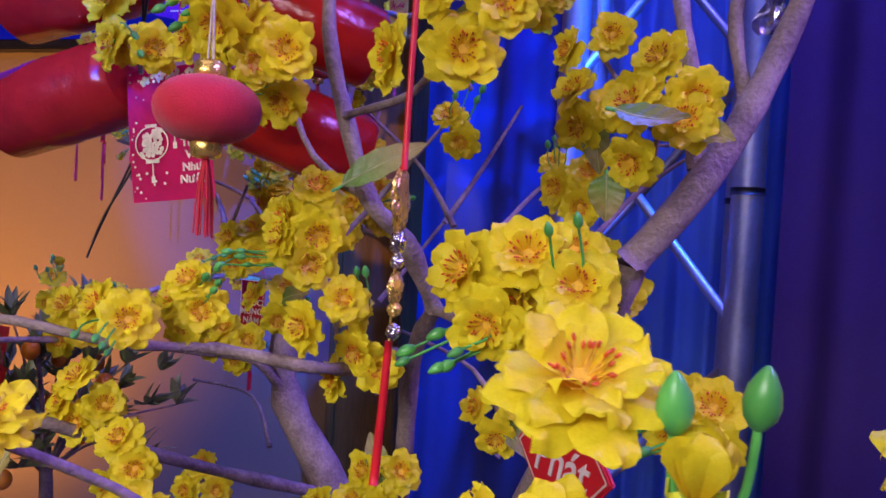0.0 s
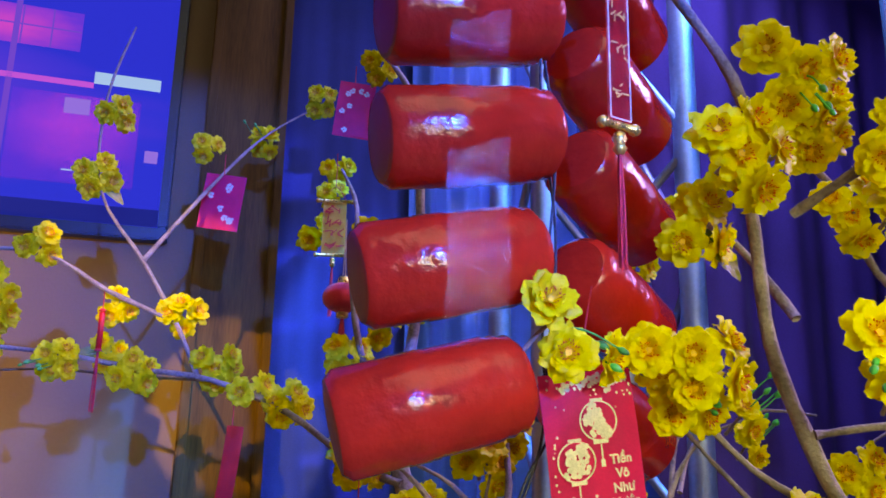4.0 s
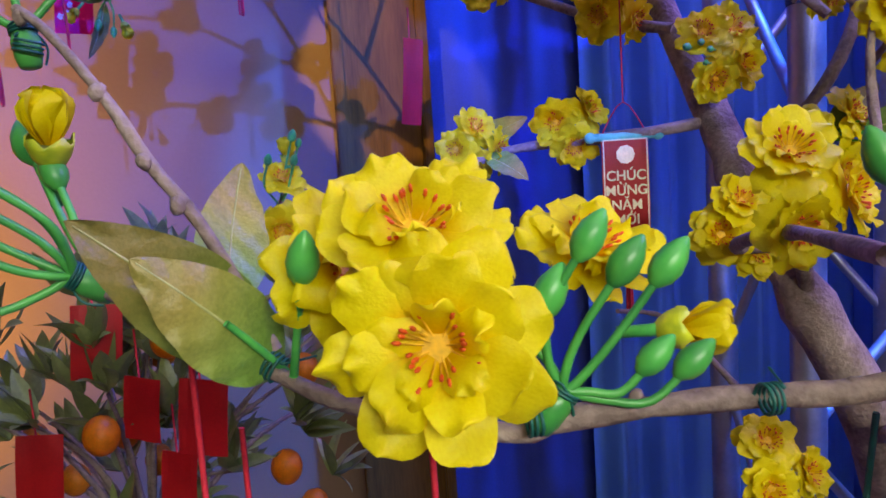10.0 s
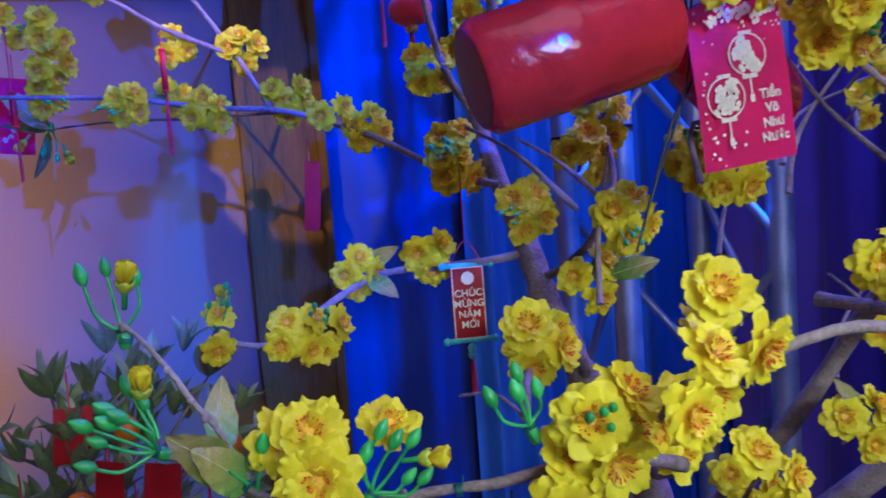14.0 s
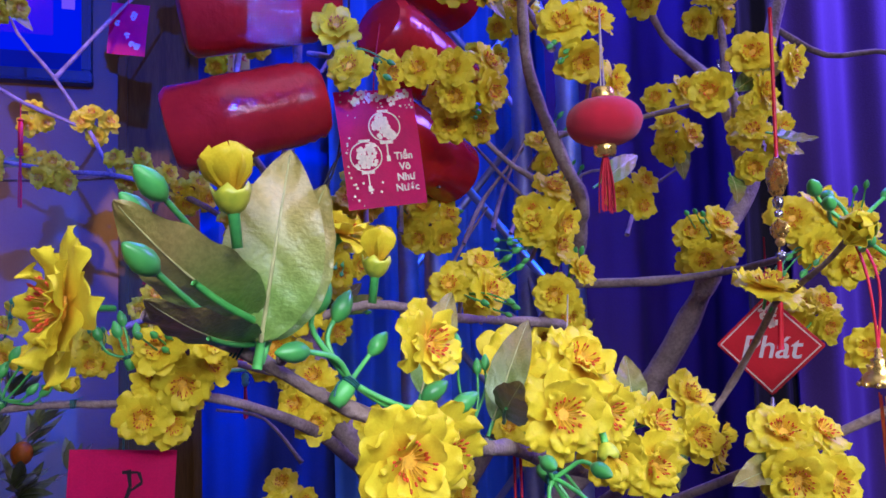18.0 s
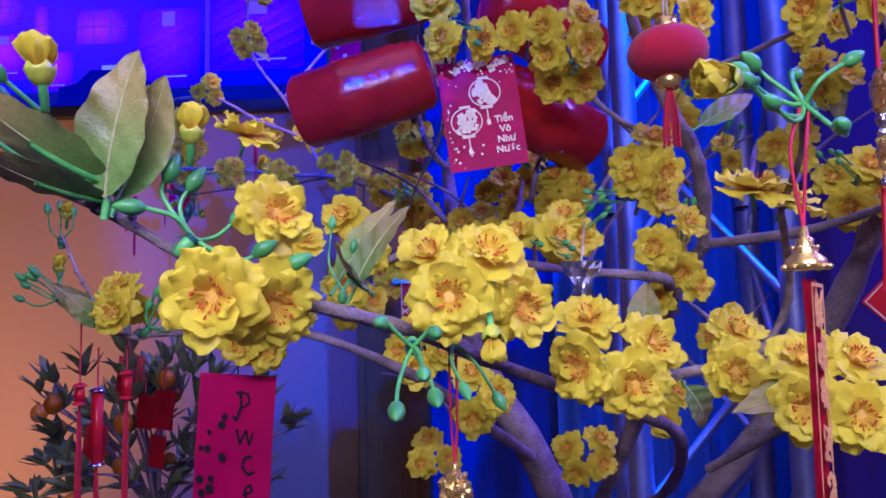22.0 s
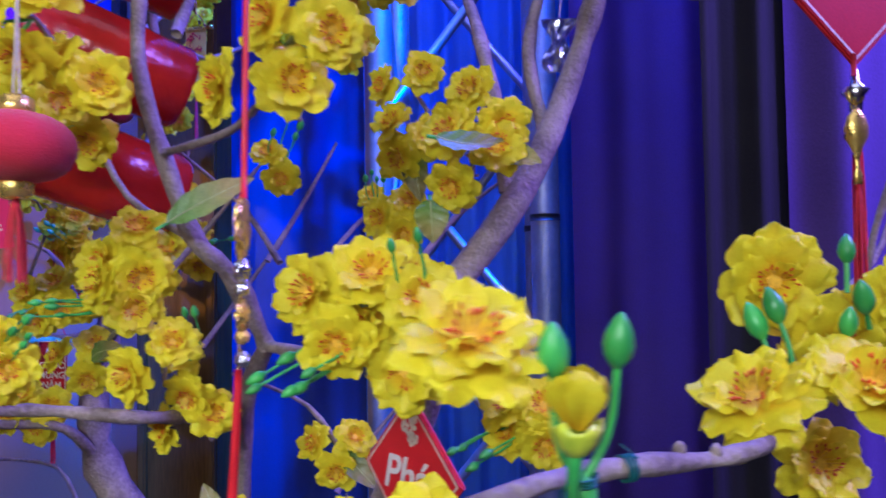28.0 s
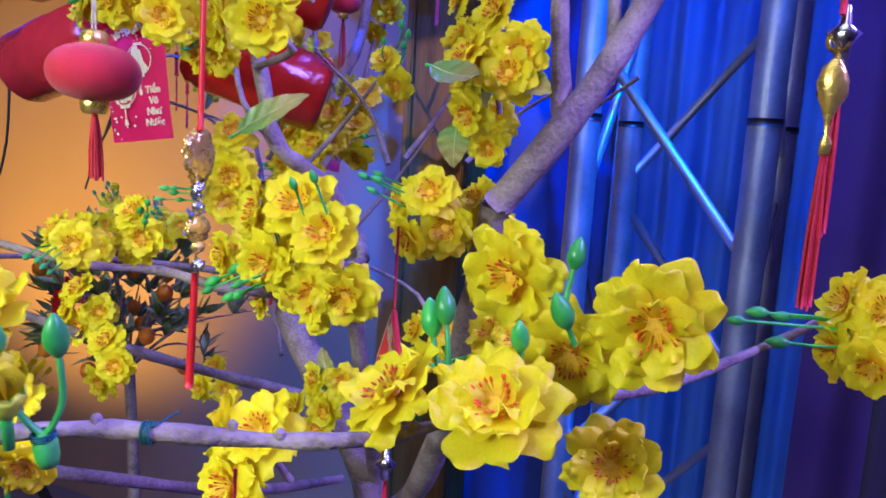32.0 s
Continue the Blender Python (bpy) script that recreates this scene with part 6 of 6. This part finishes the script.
cluster(0.210, 0.012, 1.408, 2, 0.95, 0.9)
cluster(0.238, 0.02, 1.362, 2, 1.0, 1.0)
cluster(0.252, 0.052, 1.345, 2, 0.95, 1.0, 1)
cluster(0.250, 0.064, 1.308, 2, 0.9, 1.0)
leaf((0.260, -0.017, 1.461), (0.319, -0.003, 1.497), 0.024, (0.1, -0.9, 0.4), 0)
leaf((0.455, -0.05, 1.515), (0.500, -0.065, 1.503), 0.024, (0.0, -0.7, 0.7), 1)
bud_spray((0.20, 0.03, 1.40), (0.165, 0.01, 1.40), 5, 0.013, 0.75, 33)
cluster(0.127, -0.005, 1.360, 4, 0.95, 0.9, 1)
cluster(0.095, -0.056, 1.353, 2, 0.95, 0.9, 1)
cluster(-0.070, -0.050, 1.330, 2, 0.9, 1.0, 0)
cluster(-0.066, -0.073, 1.358, 2, 1.0, 1.0)
cluster(-0.116, -0.105, 1.338, 2, 0.95, 1.0, 0)
cluster(-0.099, 0.133, 1.311, 3, 1.0, 1.0)
cluster(-0.021, 0.058, 1.250, 4, 1.0, 1.0)
cluster(0.04, 0.04, 1.205, 3, 1.0, 1.0)

# round the firecrackers and the lantern
cluster(0.004, 0.040, 1.600, 2, 1.0, 1.1, 1)
cluster(0.030, 0.035, 1.578, 2, 1.0, 1.0)
cluster(0.200, -0.095, 1.585, 3, 1.0, 1.1, 1)
cluster(0.225, -0.075, 1.556, 2, 1.0, 1.0)
cluster(0.142, 0.030, 1.572, 4, 1.0, 1.2)
cluster(0.150, 0.075, 1.555, 4, 1.0, 1.2, 1)
cluster(0.105, 0.045, 1.585, 2, 1.0, 1.0)
cluster(0.148, 0.040, 1.692, 3, 1.0, 1.1, 0, 1)
cluster(0.172, 0.050, 1.730, 2, 1.0, 1.1)
cluster(0.150, -0.015, 1.745, 5, 1.05, 1.2)
cluster(0.213, -0.015, 1.822, 5, 1.05, 1.3, 1)
cluster(0.245, 0.0, 1.79, 4, 1.0, 1.2)
cluster(0.262, -0.07, 1.75, 4, 1.0, 1.1)
cluster(0.30, -0.03, 1.71, 3, 1.0, 1.1)
cluster(0.365, 0.251, 1.863, 5, 1.1, 1.2)
cluster(0.427, 0.140, 1.760, 5, 1.05, 1.2)
cluster(0.387, 0.415, 1.800, 5, 1.0, 1.3)
cluster(0.34, 0.45, 1.74, 3, 1.0, 1.1)
cluster(0.56, 0.16, 1.74, 4, 1.0, 1.2, 0, 1)
cluster(0.210, 0.688, 1.832, 4, 1.0, 1.1)
cluster(0.154, 0.209, 1.440, 4, 1.0, 1.1)
cluster(0.043, 0.232, 1.402, 4, 1.0, 1.1, 1)
cluster(0.153, 0.262, 1.450, 3, 0.95, 1.0, 1)
cluster(0.17, 0.309, 1.456, 3, 0.95, 1.0, 1)

# back left, over the wall and the blue cloth
cluster(-0.127, 0.663, 1.537, 4, 1.0, 1.1, 0, 1)
cluster(-0.058, 0.478, 1.492, 4, 1.0, 1.1)
cluster(-0.048, 0.480, 1.462, 3, 1.0, 1.0, 1)
cluster(-0.184, 0.498, 1.345, 4, 0.95, 1.0, 0, 1)
cluster(-0.291, 0.756, 1.672, 4, 0.95, 1.1)
cluster(-0.352, 0.735, 1.575, 5, 0.95, 1.0)
cluster(-0.665, 0.80, 1.655, 3, 0.8, 1.0, 0, 1)
cluster(-0.575, 0.80, 1.615, 3, 0.8, 1.1, 1)
cluster(-0.395, 0.80, 1.612, 3, 0.8, 1.1, 0, 1)
cluster(-0.80, 0.82, 1.690, 2, 0.75, 1.0, 0, 1)
cluster(-0.232, 0.721, 1.588, 5, 0.95, 1.1)
cluster(-0.460, 0.747, 1.593, 4, 0.9, 1.0, 1)
cluster(-0.385, 0.76, 1.68, 3, 0.85, 1.0)
cluster(-0.56, 0.78, 1.66, 4, 0.95, 1.1)
cluster(-0.670, 0.820, 1.768, 3, 0.95, 1.1)
cluster(-0.62, 0.81, 1.72, 3, 0.9, 1.0, 1)
cluster(-0.495, 0.720, 1.762, 3, 0.9, 1.1)
cluster(-0.55, 0.74, 1.70, 3, 0.9, 1.1)
cluster(-0.447, 0.819, 1.903, 4, 0.95, 1.1, 0, 1)
cluster(-0.43, 0.83, 2.02, 3, 0.9, 1.1)
cluster(-0.92, 1.15, 1.765, 4, 0.95, 1.2, 1)
cluster(-0.80, 1.0, 1.76, 3, 0.9, 1.1)
cluster(-0.72, 0.92, 1.745, 3, 0.9, 1.1)
cluster(-0.168, 1.08, 2.090, 4, 0.95, 1.1, 1)
cluster(-0.28, 0.95, 2.02, 3, 0.9, 1.0)
cluster(-0.05, 1.08, 2.20, 4, 0.95, 1.1)
cluster(0.110, 0.95, 2.14, 4, 1.0, 1.2)
cluster(0.06, 0.98, 2.26, 4, 1.0, 1.2, 0, 1)
cluster(-0.023, 0.974, 2.008, 3, 0.95, 1.1)
cluster(-0.03, 0.95, 1.95, 3, 0.95, 1.0)
cluster(-0.018, 0.671, 1.812, 1, 1.2, 1.0)
cluster(0.013, 0.637, 1.658, 2, 1.0, 1.1)
cluster(-0.06, 0.96, 1.87, 2, 1.1, 1.0)
cluster(-0.065, 0.544, 1.600, 4, 0.95, 1.1)
cluster(0.043, 0.606, 1.696, 3, 1.0, 1.1)
cluster(0.085, 0.387, 1.470, 4, 1.0, 1.1)
cluster(0.115, 0.398, 1.513, 3, 1.0, 1.1)
cluster(0.005, 0.396, 1.407, 4, 1.05, 1.1, 1)
cluster(0.043, 0.309, 1.332, 3, 1.0, 1.1, 1, 1)
cluster(-0.018, 0.321, 1.270, 4, 1.0, 1.1)
cluster(-0.275, 0.397, 1.296, 4, 0.95, 1.1)
cluster(-0.245, 0.41, 1.290, 3, 0.95, 1.0, 1)
cluster(-0.357, 0.390, 1.310, 2, 0.9, 1.0, 1)
half_open((-0.350, 0.392, 1.345), (0, -0.2, 1), 0.7)
cluster(-0.095, 0.48, 1.36, 3, 0.95, 1.0)
cluster(-0.024, 0.273, 1.105, 3, 1.0, 1.1)
cluster(0.168, 0.225, 1.112, 4, 1.0, 1.2)
cluster(0.25, 0.15, 1.18, 3, 1.0, 1.1, 0, 1)
cluster(0.35, 0.2, 1.25, 3, 1.0, 1.1, 0, 1)
cluster(-0.184, 0.620, 1.556, 2, 0.9, 1.0)
leaf((-0.175, 0.49, 1.335), (-0.145, 0.46, 1.315), 0.026, (0.2, -0.9, 0.4), 0)
leaf((0.06, 0.30, 1.335), (0.10, 0.27, 1.35), 0.024, (0, -0.9, 0.3), 2)

# drooping twig with two opening flowers before the ochre wall
branch([(-0.24, 0.70, 1.57), (-0.36, 0.80, 1.575), (-0.48, 0.87, 1.585), (-0.592, 0.90, 1.580)], 0.0030, 0.0016)
spray((-0.594, 0.90, 1.578), (-0.588, 0.89, 1.535), (-0.606, 0.89, 1.545), size=1.3)
half_open((-0.632, 0.88, 1.558), (-0.6, -0.2, -0.7), 0.75)
half_open((-0.568, 0.87, 1.536), (0.35, -0.2, -0.9), 0.75)
leaf((-0.596, 0.895, 1.582), (-0.652, 0.87, 1.632), 0.034, (0.2, -0.9, 0.3), 0)
leaf((-0.600, 0.90, 1.578), (-0.664, 0.90, 1.594), 0.024, (0.1, -0.5, -0.8), 1)
leaf((-0.598, 0.90, 1.574), (-0.622, 0.90, 1.500), 0.022, (0.6, -0.5, -0.3), 2)

# green wire that binds twigs to the branches
for x, y, z, n in ((-0.281, -0.028, 1.276, (1, 0, 0)), (-0.339, 0.003, 1.286, (0.7, -0.3, -0.5)), (-0.225, -0.030, 1.275, (1, 0, 0)), (-0.398, 0.036, 1.372, (0.3, 0, 1)), (-0.125, -0.404, 1.335, (0.8, 0, -0.5)), (0.506, -0.345, 1.365, (0.9, 0.4, 0)), (-0.02, -0.372, 1.285, (0.8, 0.3, -0.1))):
    m = frame_of((x, y, z), n)
    pts = [m @ Vector((0.0036 * math.cos(k * 1.0), 0.0036 * math.sin(k * 1.0), -0.002 + k * 0.0002)) for k in range(22)]
    pts.append(m @ Vector((0.010, 0.004, 0.006)))
    put("wire_tie", tube("wire_tie", pts, 0.0005, 0.0004, GREENTAPE, 4), TREE, None, "thin green binding wire")

# knots where side twigs were cut from the near branches
rng_n = random.Random(5)
for x, y, z in ((-0.255, -0.024, 1.2765), (-0.312, -0.012, 1.2775), (-0.200, -0.024, 1.2735), (0.490, -0.352, 1.3675), (0.540, -0.320, 1.3635), (-0.020, -0.373, 1.2870), (0.050, -0.287, 1.2590), (0.100, -0.240, 1.2380), (-0.358, 0.005, 1.3280), (-0.095, -0.394, 1.3160), (0.575, -0.290, 1.3645), (-0.3755, 0.0125, 1.3565), (-0.3650, 0.006, 1.3390), (-0.3985, 0.034, 1.3790), (-0.3460, 0.004, 1.3060), (-0.1100, -0.4035, 1.3300), (0.5260, -0.3280, 1.3660)):
    bm = bmesh.new()
    bmesh.ops.create_icosphere(bm, subdivisions=2, radius=0.0021)
    for v in bm.verts:
        v.co *= 1 + 0.4 * noise.noise(v.co * 400 + Vector((x * 90, 0, z * 70)))
        v.co = Vector((x, y, z)) + Vector((v.co.x, v.co.y * 0.9, v.co.z * 1.15))
    put("twig_knot", finish("twig_knot", bm, BARK), TREE)
